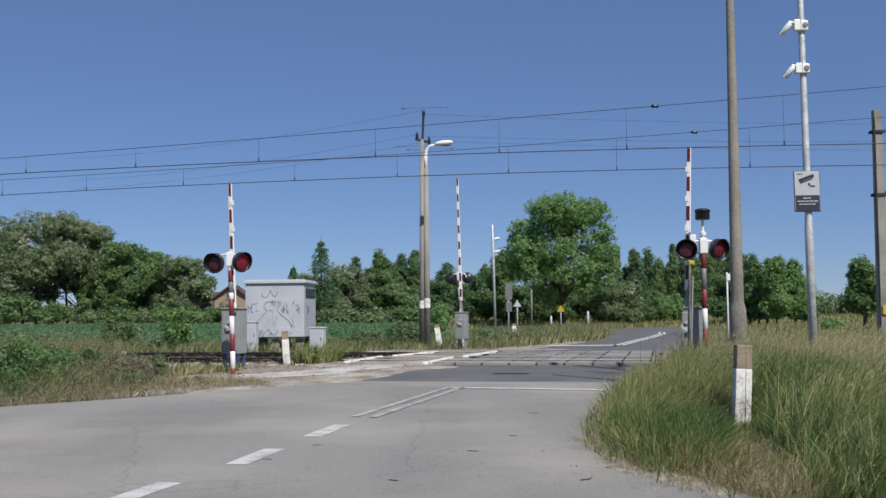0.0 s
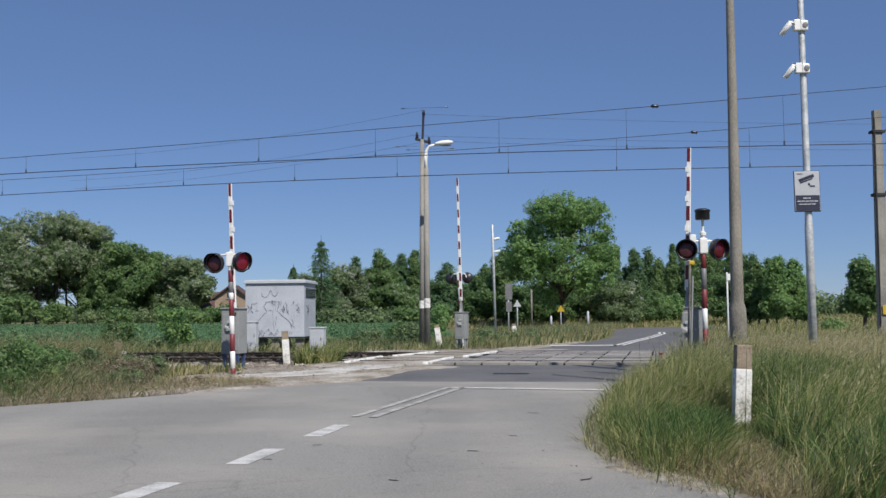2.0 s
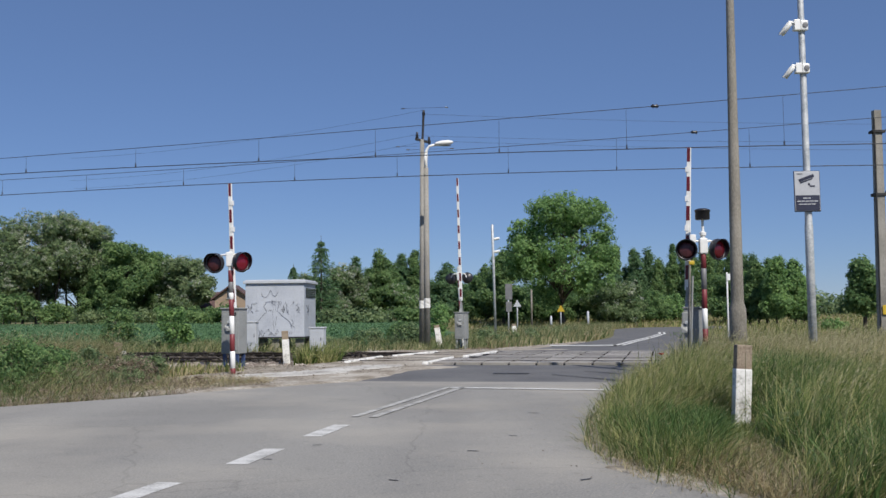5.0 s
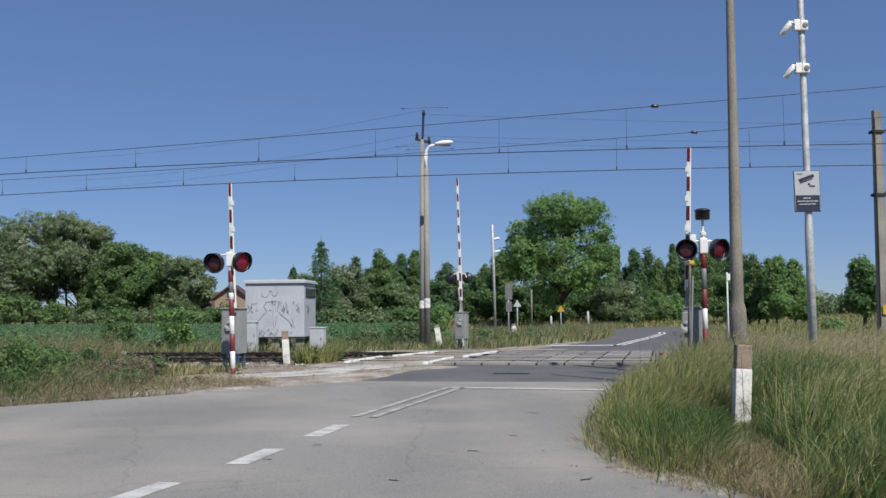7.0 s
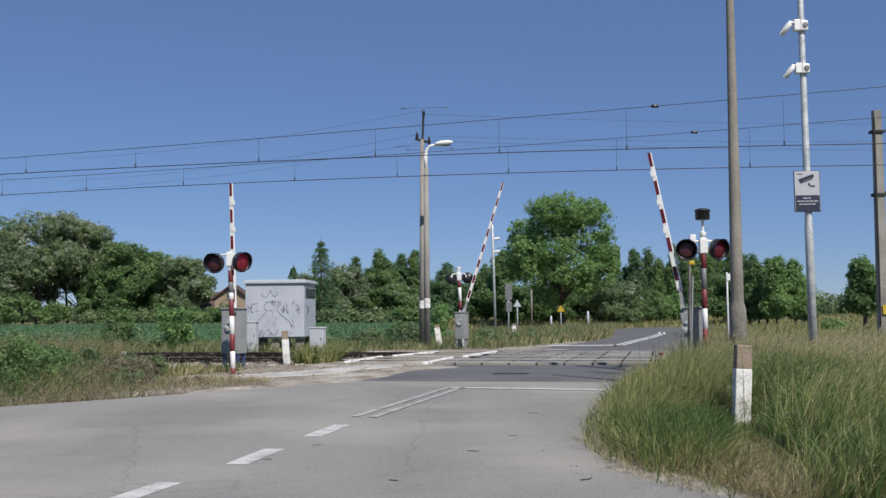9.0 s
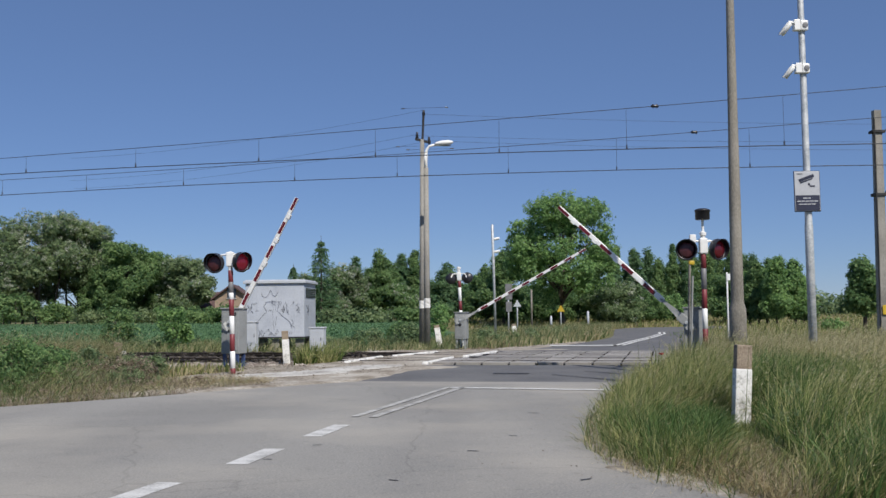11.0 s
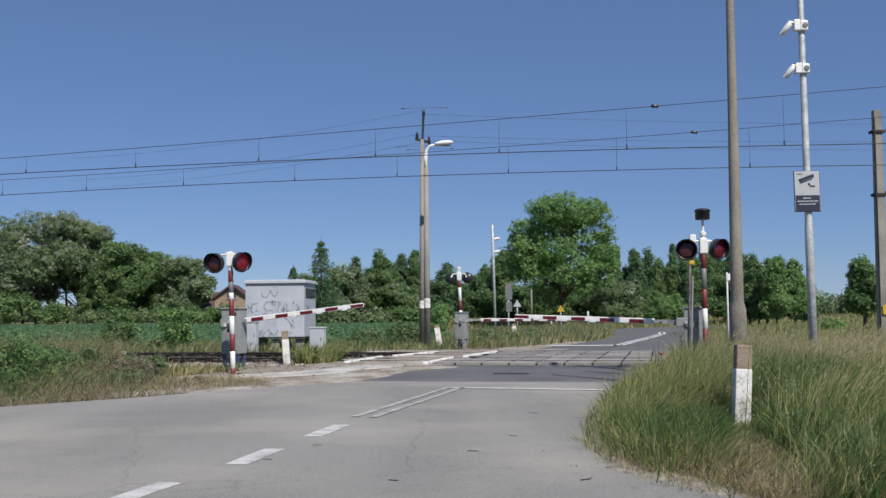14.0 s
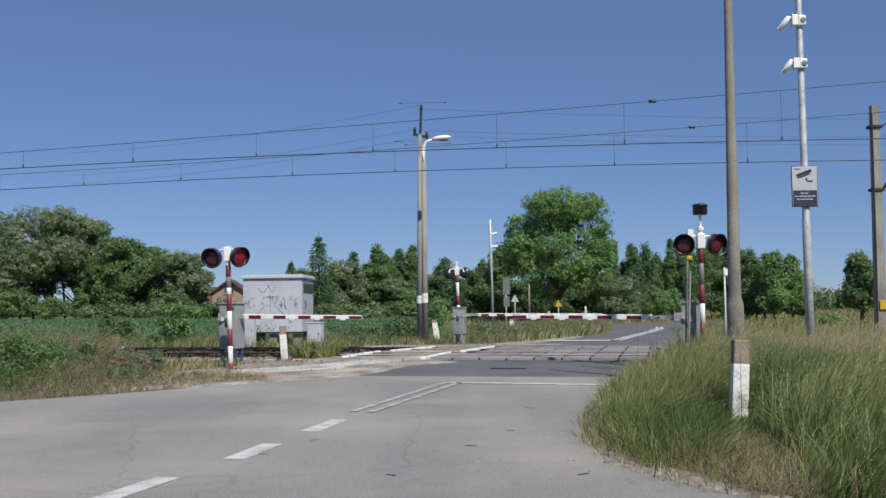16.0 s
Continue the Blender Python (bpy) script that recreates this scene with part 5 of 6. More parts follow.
def spruce(m, h, w, count, size, label, seed):
    rng = np.random.default_rng(seed)
    tr = thing("spruce", m, label, "tree", "conifers")
    bm = bmesh.new()
    chain(bm, [(0, 0, -0.3), (0, 0, h * 0.5), (0, 0, h)], [0.18, 0.11, 0.02], 8)
    part("trunk", bm, BARK, tr)
    tiers = 15
    k = np.minimum((tiers * rng.random(count) ** 1.45).astype(int), tiers - 1)
    tier = h * (0.05 + 0.93 * k / tiers) + rng.uniform(-0.28, 0.28, (tiers, 8))[k, rng.integers(0, 8, count)] * (k < tiers - 2)
    env = w / 2 * (1 - tier / h) ** 0.95 + 0.15
    boughs = 8
    bi = rng.integers(0, boughs, count)
    a = bi * 2 * math.pi / boughs + k * 1.9 + rng.normal(0, 0.11, count)
    reach = rng.uniform(0.5, 1.2, (tiers, boughs))
    f = rng.uniform(0.05, 1.0, count) ** 0.75
    r = env * reach[k, bi] * f
    # boughs sweep down and lift again at their tips
    P = np.stack([np.cos(a) * r, np.sin(a) * r, tier - 0.42 * r + 0.20 * r * f + rng.normal(0, 0.10, count) - np.abs(rng.normal(0, 0.14, count))], 1)
    t = np.stack([np.cos(a), np.sin(a), -0.45 + rng.normal(0, 0.3, count)], 1)
    b = rng.normal(size=(count, 3))
    b -= t * (b * t).sum(1)[:, None] / (t * t).sum(1)[:, None]
    b /= np.linalg.norm(b, axis=1)[:, None]
    s = (size * rng.uniform(0.5, 1.1, count))[:, None]
    V = np.stack([P - t * s, P + b * s * 0.32, P + t * s, P - b * s * 0.32], 1)
    raw("crown", V.reshape(-1, 3), 4, NEEDLE, tr)
    return tr


def at_view(px, dist):
    """The x that lies in the direction px (in 1/1820 of the distance, from the middle)."""
    return (px - 784) / 1820 * dist


def spot(px, dist):
    return at_view(px, dist), dist


# the large fresh-green tree beyond the crossing
X, Y = spot(993, 100)
BIG_TREE = broad_tree("broadleaf_tree", pose(X, Y, 0), 13.2, 10.2, 14000, 0.30, LEAF_LIME, "large fresh-green broadleaf tree beside the far road", 24, 0.32, low=0.09, lobe_n=20)
# the flowering trees across the field
for px, d, h, w, seed, bloom in ((64, 150, 17.0, 14, 31, 0.34), (138, 156, 16.0, 12.5, 32, 0.30), (180, 157, 13.0, 8, 38, 0.26), (12, 148, 12.5, 10, 33, 0.16)):
    X, Y = spot(px, d)
    broad_tree("flowering_tree", pose(X, Y, 0, 0, 0, seed * 40), h, w, 9000, 0.42, LEAF_DULL, "tall tree with cream blossom across the field", seed, 0.24, bloom, 0.12, group="flowering trees", lobe_n=16, stems=4, sparse=0.5)
for px, d, h, w, seed, bloom, leaf in ((228, 150, 12.0, 9.5, 34, 0.0, LEAF_MID), (275, 153, 11.0, 9, 35, 0.03, LEAF_MID), (325, 150, 10.0, 8.5, 36, 0.16, LEAF_DULL), (190, 152, 9, 8, 37, 0.0, LEAF_MID)):
    X, Y = spot(px, d)
    broad_tree("broadleaf_tree", pose(X, Y, 0, 0, 0, seed * 33), h, w, 8000, 0.42, leaf, "dense green tree in the row across the field", seed, 0.22, bloom, 0.12, group="field trees", lobe_n=12)
# trees behind the hut and the poles
for px, d, h, w, seed, bloom, leaf in ((605, 130, 7.6, 6.4, 41, 0.34, LEAF_DULL), (672, 140, 9.4, 5.6, 42, 0.0, LEAF_MID), (706, 138, 5.2, 5.5, 43, 0.10, LEAF_MID), (734, 150, 10.2, 3.2, 44, 0.0, LEAF_MID), (712, 150, 9.6, 3.0, 45, 0.0, NEEDLE), (693, 146, 8.2, 4.0, 62, 0.0, LEAF_MID), (652, 144, 7.2, 4.2, 63, 0.0, LEAF_MID), (628, 142, 8.8, 3.0, 64, 0.0, NEEDLE),
                                       (792, 130, 6.9, 6.6, 46, 0.0, NEEDLE), (858, 120, 6.2, 5.5, 47, 0.0, LEAF_MID), (890, 112, 7.8, 5.4, 48, 0.0, LEAF_MID), (835, 135, 5.5, 6, 49, 0.0, NEEDLE), (545, 132, 6.6, 5.5, 50, 0.12, LEAF_DULL), (760, 140, 5.0, 6, 61, 0.0, LEAF_MID)):
    X, Y = spot(px, d)
    broad_tree("broadleaf_tree", pose(X, Y, 0, 0, 0, seed * 33), h, w, 4500, 0.36, leaf, "green tree behind the field" if not bloom else "green tree with cream blossom behind the field", seed, 0.18, bloom, 0.08, group="background trees", lobe_n=12, taper=0.15 if bloom else 0.85)
for px, d, h, w, seed in ((568, 126, 10.5, 9.6, 51), (519, 140, 7.8, 4.8, 52)):
    X, Y = spot(px, d)
    spruce(pose(X, Y, 0.8), h, w, 4600, 0.24, "dark pointed spruce behind the relay hut", seed)
# the far dark row and the nearer shrubs beyond the road
RNG = random.Random(9)
for i in range(30):
    px = 1085 + i * 11.2 + RNG.uniform(-6, 6)
    d = 175 + RNG.uniform(-8, 8)
    X, Y = spot(px, d)
    broad_tree("birch_tree" if i % 3 else "pine_tree", pose(X, Y, 0), (11.4 if i < 22 else 9.6) + RNG.uniform(-2.4, 1.6), 2.7 + RNG.uniform(-0.5, 0.8), 1500, 0.38, LEAF_MID if i % 2 else NEEDLE,
               "slim tree in the far dark row", 70 + i, 0.13, 0.0, 0.22, group="far tree row", lobe_n=9, droop=0.2, taper=0.75)
for px, d, h, w, seed, bloom, leaf in ((1085, 112, 4.6, 6.5, 101, 0.14, LEAF_DULL), (1130, 118, 3.4, 7, 102, 0.0, LEAF_MID), (1170, 122, 3.2, 6, 103, 0.0, LEAF_LIME), (1325, 95, 4.6, 4, 104, 0.0, LEAF_LIME), (1372, 90, 5.6, 2.6, 105, 0.0, LEAF_LIME), (1405, 92, 5.4, 2.6, 114, 0.0, LEAF_LIME), (1340, 93, 5.3, 2.8, 115, 0.0, LEAF_MID),
                                       (1355, 100, 5.2, 4.0, 106, 0.0, LEAF_MID), (1420, 95, 4.2, 2.2, 107, 0.0, LEAF_MID), (1528, 62, 4.1, 1.9, 108, 0.0, LEAF_MID), (1290, 110, 5.0, 5, 109, 0.0, LEAF_MID), (1060, 120, 4.6, 6, 110, 0.0, LEAF_MID), (965, 116, 4.6, 7, 111, 0.0, LEAF_MID), (920, 118, 4.4, 6, 112, 0.0, NEEDLE), (1010, 122, 4.4, 8, 113, 0.0, NEEDLE)):
    X, Y = spot(px, d)
    broad_tree("broadleaf_tree", pose(X, Y, 0, 0, 0, seed * 33), h, w, 3800, 0.30, leaf, "leafy tree beyond the road bend" if px < 1500 else "small round tree beside the line", seed, 0.13, bloom, 0.20 if px > 1500 else 0.06, group="roadside trees", lobe_n=9, taper=0.55 if px > 1320 else 0.1)
for i, (px, d, h, w, leaf) in enumerate(((1470, 58, 0.95, 1.8, LEAF_LIME), (208, 40, 1.75, 1.5, LEAF_MID), (306, 37, 1.55, 1.35, LEAF_LIME), (655, 50, 0.6, 1.5, LEAF_DULL), (706, 46, 0.95, 1.2, LEAF_MID), (728, 43, 0.85, 1.1, LEAF_DULL),
                                        (778, 52, 1.9, 1.5, LEAF_LIME), (345, 122, 1.7, 4, LEAF_MID), (388, 125, 1.9, 4, LEAF_MID), (600, 112, 1.0, 5, LEAF_DULL), (665, 114, 1.0, 6, LEAF_DULL), (728, 112, 1.3, 4, LEAF_MID), (28, 135, 4.0, 5, LEAF_MID), (95, 147, 2.6, 5, LEAF_MID), (165, 146, 1.5, 6, LEAF_DULL), (240, 146, 1.4, 6, LEAF_DULL), (310, 148, 1.6, 6, LEAF_DULL), (-10, 16.2, 1.0, 1.5, LEAF_MID), (22, 16.8, 0.85, 1.0, LEAF_LIME), (66, 17.6, 0.75, 1.0, LEAF_LIME), (100, 18.5, 0.7, 1.2, LEAF_MID), (160, 20.0, 0.62, 1.1, LEAF_DULL), (255, 20.5, 0.42, 0.9, LEAF_DULL))):
    X, Y = spot(px, d)
    broad_tree("bush", pose(X, Y, 0.55 if 110 < d < 130 and px < 760 else hgt(X, Y), 0, 0, i * 50), h, w, 3200 if d < 25 else 1900 if d < 60 else 2200, 0.036 if d < 25 else 0.085 if d < 60 else 0.26, leaf, "leafy green bush at the edge of the field", 130 + i, 0.03 if d < 60 else 0.08, 0, 0.0, group="bushes", lobe_n=7)


def far_wood():
    """A distant belt of trees that closes the view all round."""
    rng = np.random.default_rng(77)
    parts = []
    for a in np.arange(-100, 100, 0.9):
        d = rng.uniform(420, 470)
        cx, cy = d * math.sin(radians(a)), d * math.cos(radians(a))
        h = rng.uniform(7, 11) * (1.15 if abs(a) > 30 else 0.9)
        parts.append(leaves(rng, [(cx, cy, h * 0.5, 5, 4, h * 0.5), (cx + 3, cy, h * 0.4, 4, 4, h * 0.4)], 420, 1.5, corners=3))
    tagged(raw("far_wood", np.concatenate(parts), 3, LEAF_DULL), "distant belt of woodland along the horizon", "woodland", kind="stuff")


far_wood()


# ---- crop field ----
def blades(rng, P, h, w, lean, spread=0.25, curl=0.5, fine=False):
    """Bent blades: narrow strips that bow along lean, of two lengths or three. Gives vertices, faces and tips."""
    n = len(P)
    a = rng.uniform(0, 2 * math.pi, n)
    side = np.stack([np.cos(a), np.sin(a), np.zeros(n)], 1) * (w * rng.uniform(0.6, 1.3, n))[:, None]
    dirn = np.array(lean)[None] + rng.normal(0, spread, (n, 2))
    up = np.zeros((n, 3))
    up[:, 2] = h
    off = np.zeros((n, 3))
    off[:, :2] = dirn * h[:, None]
    bow = np.linalg.norm(dirn, axis=1)[:, None]

    def along(q):
        return P + up * q * (1 - 0.28 * bow * q) + off * q ** (1 + 1.4 * curl)
    if fine:
        rows = [(0.0, 1.0), (0.42, 0.95), (0.76, 0.65)]
        tri = ((0, 1, 3), (0, 3, 2), (2, 3, 5), (2, 5, 4), (4, 5, 6))
    else:
        rows = [(0.0, 1.0), (0.55, 0.8)]
        tri = ((0, 1, 3), (0, 3, 2), (2, 3, 4))
    tips = along(1.0)
    V = np.stack([along(q) + side * w_ * k for q, w_ in rows for k in (-1, 1)] + [tips], 1).reshape(-1, 3)
    b = (np.arange(n) * (2 * len(rows) + 1))[:, None]
    F = np.concatenate([b + np.array(f)[None] for f in tri])
    return V, F, tips


def field_z(y):
    """The field rises gently away from the railway."""
    return 0.03 + 0.0095 * (y - 47)


def field():
    bm = bmesh.new()
    pts = [(-260, 128), (-4, 112), (1, 62), (0, 49), (-14, 47), (-40, 49), (-260, 52)]
    vs = [bm.verts.new((x, y, field_z(y))) for x, y in pts]
    low = [bm.verts.new((x, y, -0.3)) for x, y in pts]
    bm.faces.new(vs[::-1])
    for i in range(len(pts)):
        j = (i + 1) % len(pts)
        bm.faces.new((vs[i], vs[j], low[j], low[i]))
    bmesh.ops.recalc_face_normals(bm, faces=bm.faces)
    structure("crop_field", bm, CROP, "field of young green crop behind the railway")
    rng = np.random.default_rng(3)
    N = 30000
    Y = 47 + 80 * rng.random(N) ** 1.6
    X = rng.uniform(-0.62, 0.0, N) * Y + np.clip((Y - 48) / 30, 0, 1) * 0 - 0.3
    keep = ~((X > -14) & (Y < 49))
    P = np.stack([X, Y, field_z(Y) - 0.03], 1)[keep]
    V, F, _ = blades(rng, P, rng.uniform(0.12, 0.22, len(P)), np.full(len(P), 0.06), (0.1, 0), 0.5)
    tagged(raw_indexed("crop_plants", V, F, CROP), "rows of young green crop plants", "crop", kind="stuff")


field()


# ---- grass and weeds ----
def inside(P, poly):
    x, y = P[:, 0], P[:, 1]
    ok = np.zeros(len(P), bool)
    for (x0, y0), (x1, y1) in zip(poly, poly[1:] + poly[:1]):
        c = ((y0 > y) != (y1 > y)) & (x < (x1 - x0) * (y - y0) / (y1 - y0 + 1e-12) + x0)
        ok ^= c
    return ok


def scatter(rng, poly, count, bias=0.0):
    A = np.array(poly)
    lo, hi = A.min(0), A.max(0)
    out = []
    while sum(map(len, out)) < count:
        P = rng.uniform(lo, hi, (count * 2, 2))
        if bias:
            P = P[rng.random(len(P)) < np.clip((9.0 / np.maximum(P[:, 1], 5)) ** bias, 0, 1)]
        out.append(P[inside(P, poly)])
    P = np.concatenate(out)[:count]
    return np.stack([P[:, 0], P[:, 1], [hgt(*p) - 0.05 for p in P]], 1)


def heads(rng, tips, n_each, length, width):
    """Feathery seed heads: small slivers hanging about each tip."""
    T = np.repeat(tips, n_each, 0)
    n = len(T)
    d = rng.normal(0, 0.38, (n, 3)) + np.array([0.75, 0, 0.45])
    d /= np.linalg.norm(d, axis=1)[:, None]
    P = T + np.array([-0.30, 0, -0.85]) * (rng.uniform(0, 1, n) ** 1.2 * length)[:, None]
    b = np.cross(d, rng.normal(size=(n, 3)))
    b /= np.linalg.norm(b, axis=1)[:, None]
    s = (1.5 * width * rng.uniform(0.6, 1.4, n))[:, None]
    return np.stack([P - b * s * 0.07, P + d * s, P + b * s * 0.07], 1).reshape(-1, 3)


def grass_area(poly, count, h, w, lean, label, seed, material=None, bias=0.0, head_share=0.0, dry=0.0, spread=0.28, edge=None, head_n=7, head_len=0.14, fine=False):
    rng = np.random.default_rng(seed)
    P = scatter(rng, poly, count, bias)
    patchy = np.array([noise.noise((p[0] * 0.7, p[1] * 0.7, seed)) for p in P])
    H = rng.uniform(h[0], h[1], count) * (1 + 0.28 * patchy)
    if edge is not None:
        H *= edge(P)
    dr = (rng.random(count) < dry + 0.35 * (np.array([noise.noise((p[0] * 0.45, p[1] * 0.45, seed + 9.0)) for p in P]) > 0.25) * (dry > 0))
    W = np.full(count, w) * rng.uniform(0.7, 1.3, count)
    V, F, tips = blades(rng, P[~dr], H[~dr], W[~dr], lean, spread, fine=fine)
    ob = tagged(raw_indexed("grass", V, F, material or GRASS), label, "grass", kind="stuff")
    if dr.any():
        V, F, t2 = blades(rng, P[dr], H[dr] * rng.uniform(0.6, 1.05, dr.sum()), W[dr] * 0.8, lean, spread * 1.3, fine=fine)
        tagged(raw_indexed("dry_grass", V, F, STRAW), "dry straw-coloured stalks among the grass", "grass", kind="stuff")
    if head_share:
        pick = tips[rng.random(len(tips)) < head_share]
        tagged(raw("seed_head", heads(rng, pick, int(head_n * 1.3), head_len, 0.024), 3, SEED), "pale feathery seed heads of the tall grass", "grass", kind="stuff")
    return ob


def leafy_weeds(poly, lobes_n, count, size, h, material, label, seed):
    """Low leafy plants: small leaves in loose clumps near the ground."""
    rng = np.random.default_rng(seed)
    P = scatter(rng, poly, lobes_n)
    lobes = [(p[0], p[1], hgt(p[0], p[1]) + k * 0.5, rng.uniform(0.15, 0.4), rng.uniform(0.15, 0.4), k * 0.5) for p, k in zip(P, rng.uniform(h[0], h[1], lobes_n))]
    tagged(raw("leafy_weeds", leaves(rng, lobes, count, size), 4, material), label, "weeds", kind="stuff")


KERB = [(1.95, 6.4), (1.55, 7.2), (1.40, 8.2), (1.38, 9.3), (1.62, 11.0), (2.25, 14.0), (2.70, 16.0), (3.35, 18.0), (3.75, 19.3), (4.6, 21.4)]
RIGHT = KERB + [(6.0, 22.6), (10.6, 21.4), (9.6, 19.0), (3.6, 6.6), (2.9, 5.6)]


def kerb_fall(P):
    """Grass is lower towards the road edge."""
    K = np.array(KERB)
    best = np.full(len(P), 9.0)
    for a, b in zip(K, K[1:]):
        ab = b - a
        t = np.clip(((P[:, :2] - a) @ ab) / (ab @ ab), 0, 1)
        best = np.minimum(best, np.linalg.norm(P[:, :2] - (a + t[:, None] * ab), axis=1))
    fall = 0.40 + 0.60 * np.clip(best / 0.8, 0, 1) ** 0.7
    # trodden low before the marker post
    u = P[:, 0] / np.maximum(P[:, 1], 1)
    low = np.clip((np.abs(u - 0.262) - 0.036) / 0.03, 0, 1)
    low = np.where(P[:, 1] < 11.1, 0.17 + 0.83 * low, 1.0)
    # withered and short at the corner next to the junction
    corner = np.where((P[:, 1] < 8.3) & (u < 0.34), 0.45, 1.0)
    return fall * low * corner * np.where(P[:, 1] < 9.5, 0.72, 1.0)


grass_area(RIGHT, 98000, (0.40, 0.95), 0.0026, (0.66, 0.06), "tall wind-blown grass on the verge", 201, bias=0.8, head_share=0.06, head_n=6, dry=0.16, edge=kerb_fall, fine=True, spread=0.50)
grass_area(RIGHT, 16000, (0.25, 0.55), 0.009, (0.35, 0.0), "broad dark leaves low in the tall grass", 202, material=GRASS_DARK, bias=1.0, edge=kerb_fall)
grass_area([(p[0] - 0.10, p[1]) for p in KERB] + [(p[0] + 0.55, p[1]) for p in KERB[::-1]], 8000, (0.04, 0.20), 0.003, (0.2, -0.2), "short dry grass along the road edge", 203, material=STRAW, spread=0.95)
grass_area([(3.9, 15.0), (4.6, 19.2), (9.2, 18.6), (6.4, 11.5), (4.7, 11.5)], 24000, (0.55, 1.02), 0.0042, (0.75, 0.04), "tall pale dry grass on the verge", 215, material=STRAW, head_share=0.55, head_n=8, spread=0.4)
grass_area([(3.3, 13.5), (4.4, 18.8), (9.4, 18.8), (7.0, 14.0), (5.2, 11.5)], 14000, (0.55, 0.95), 0.0045, (0.85, 0.04), "yellow-green wind-blown grass on the verge", 231, material=GRASS_OLIVE, head_share=0.15, head_n=7, spread=0.3)
grass_area([(1.75, 7.2), (1.75, 8.6), (2.45, 8.6), (2.42, 7.4), (2.3, 6.3), (2.0, 6.3)], 9500, (0.08, 0.32), 0.0026, (0.6, -0.2), "dry brown grass at the foot of the verge", 220, material=STRAW, spread=1.0)
grass_area([(1.75, 7.2), (1.9, 8.4), (2.6, 8.4), (2.6, 6.3), (2.0, 6.3)], 3000, (0.06, 0.28), 0.0026, (0.5, -0.2), "withered brown grass at the foot of the verge", 232, material=BROWN_WEED, spread=1.0)
grass_area([(1.75, 7.4), (1.8, 8.4), (2.6, 8.4), (2.6, 6.4), (2.1, 6.4)], 1500, (0.10, 0.34), 0.003, (0.6, -0.1), "green shoots among the dry grass", 234, spread=0.7)
grass_area([(1.6, 8.0), (1.6, 10.0), (2.1, 11.5), (2.7, 10.6), (2.3, 8.6), (1.9, 7.9)], 6000, (0.14, 0.42), 0.006, (0.3, 0.0), "low dark weeds at the foot of the verge", 227, material=GRASS_DARK, spread=0.5)
grass_area([(2.4, 6.3), (2.7, 8.4), (3.2, 10.2), (4.5, 10.6), (3.3, 6.6)], 17000, (0.25, 0.68), 0.0050, (0.7, 0.0), "deep green grass low on the verge", 233, material=GRASS_DARK, spread=0.6)
leafy_weeds([(2.5, 6.6), (2.9, 8.6), (3.4, 10.6), (4.5, 10.4), (3.3, 6.8)], 60, 9000, 0.016, (0.25, 0.62), LEAF_DULL, "leafy dull green weeds in the tall grass", 241)
grass_area([(2.75, 8.6), (3.2, 11.4), (3.9, 13.2), (4.9, 13.2), (4.1, 11.0), (3.4, 8.6)], 13000, (0.45, 0.85), 0.0035, (0.75, 0.05), "deep green grass beside the marker post", 235, material=GRASS_DARK, spread=0.4, edge=kerb_fall, fine=True)
grass_area([(p[0] - 0.16, p[1]) for p in KERB] + [(p[0] + 0.60, p[1]) for p in KERB[::-1]], 9000, (0.08, 0.34), 0.0030, (0.3, -0.1), "short mixed grass spilling over the road edge", 236, material=GRASS_OLIVE, spread=0.9, dry=0.3)
grass_area([(1.5, 7.4), (1.42, 9.0), (1.75, 11.2), (2.3, 11.4), (2.2, 8.6), (2.0, 7.4)], 5000, (0.15, 0.45), 0.0035, (0.35, 0.0), "yellow-green grass at the road edge", 237, spread=0.6)
# beyond, to the right
grass_area([(4.8, 22.0), (7.0, 23.5), (22, 19.5), (13.0, 19.0), (6.0, 21.0)], 14000, (0.5, 0.85), 0.011, (0.2, 0), "tall pale grass before the tracks", 204, material=GRASS_OLIVE, dry=0.6, head_share=0.35)
grass_area([(8.0, 31.6), (9.8, 39.5), (11.4, 46), (13.4, 54.5), (15.2, 60), (18.2, 69), (21.4, 78), (25.5, 86), (32, 91), (45, 95), (42, 60), (20, 26)], 20000, (0.35, 0.75), 0.022, (0.2, 0), "pale meadow grass beyond the tracks", 205, dry=0.45, head_share=0.10, head_n=5)
grass_area([(14.2, 90), (17.5, 97.5), (25.5, 102.5), (42, 105.5), (70, 107), (70, 135), (-10, 128), (4, 100), (11, 88)], 15000, (0.3, 0.6), 0.045, (0.2, 0), "far meadow grass before the trees", 206, dry=0.4)
# left bank
LEFT = [(-6.3, 14.1), (-4.9, 15.6), (-4.3, 17.3), (-4.9, 19.6), (-6.5, 21.5), (-16, 26.0), (-22, 24), (-17, 13), (-10.5, 9.8)]


def left_fall(P):
    d = (P[:, 1] - 14.1) * 0.7071 - (P[:, 0] + 6.0) * 0.7071
    u = P[:, 0] / np.maximum(P[:, 1], 1)
    return (0.22 + 0.78 * np.clip(d / 2.0, 0, 1)) * (0.28 + 0.72 * np.clip((-0.265 - u) / 0.07, 0, 1))


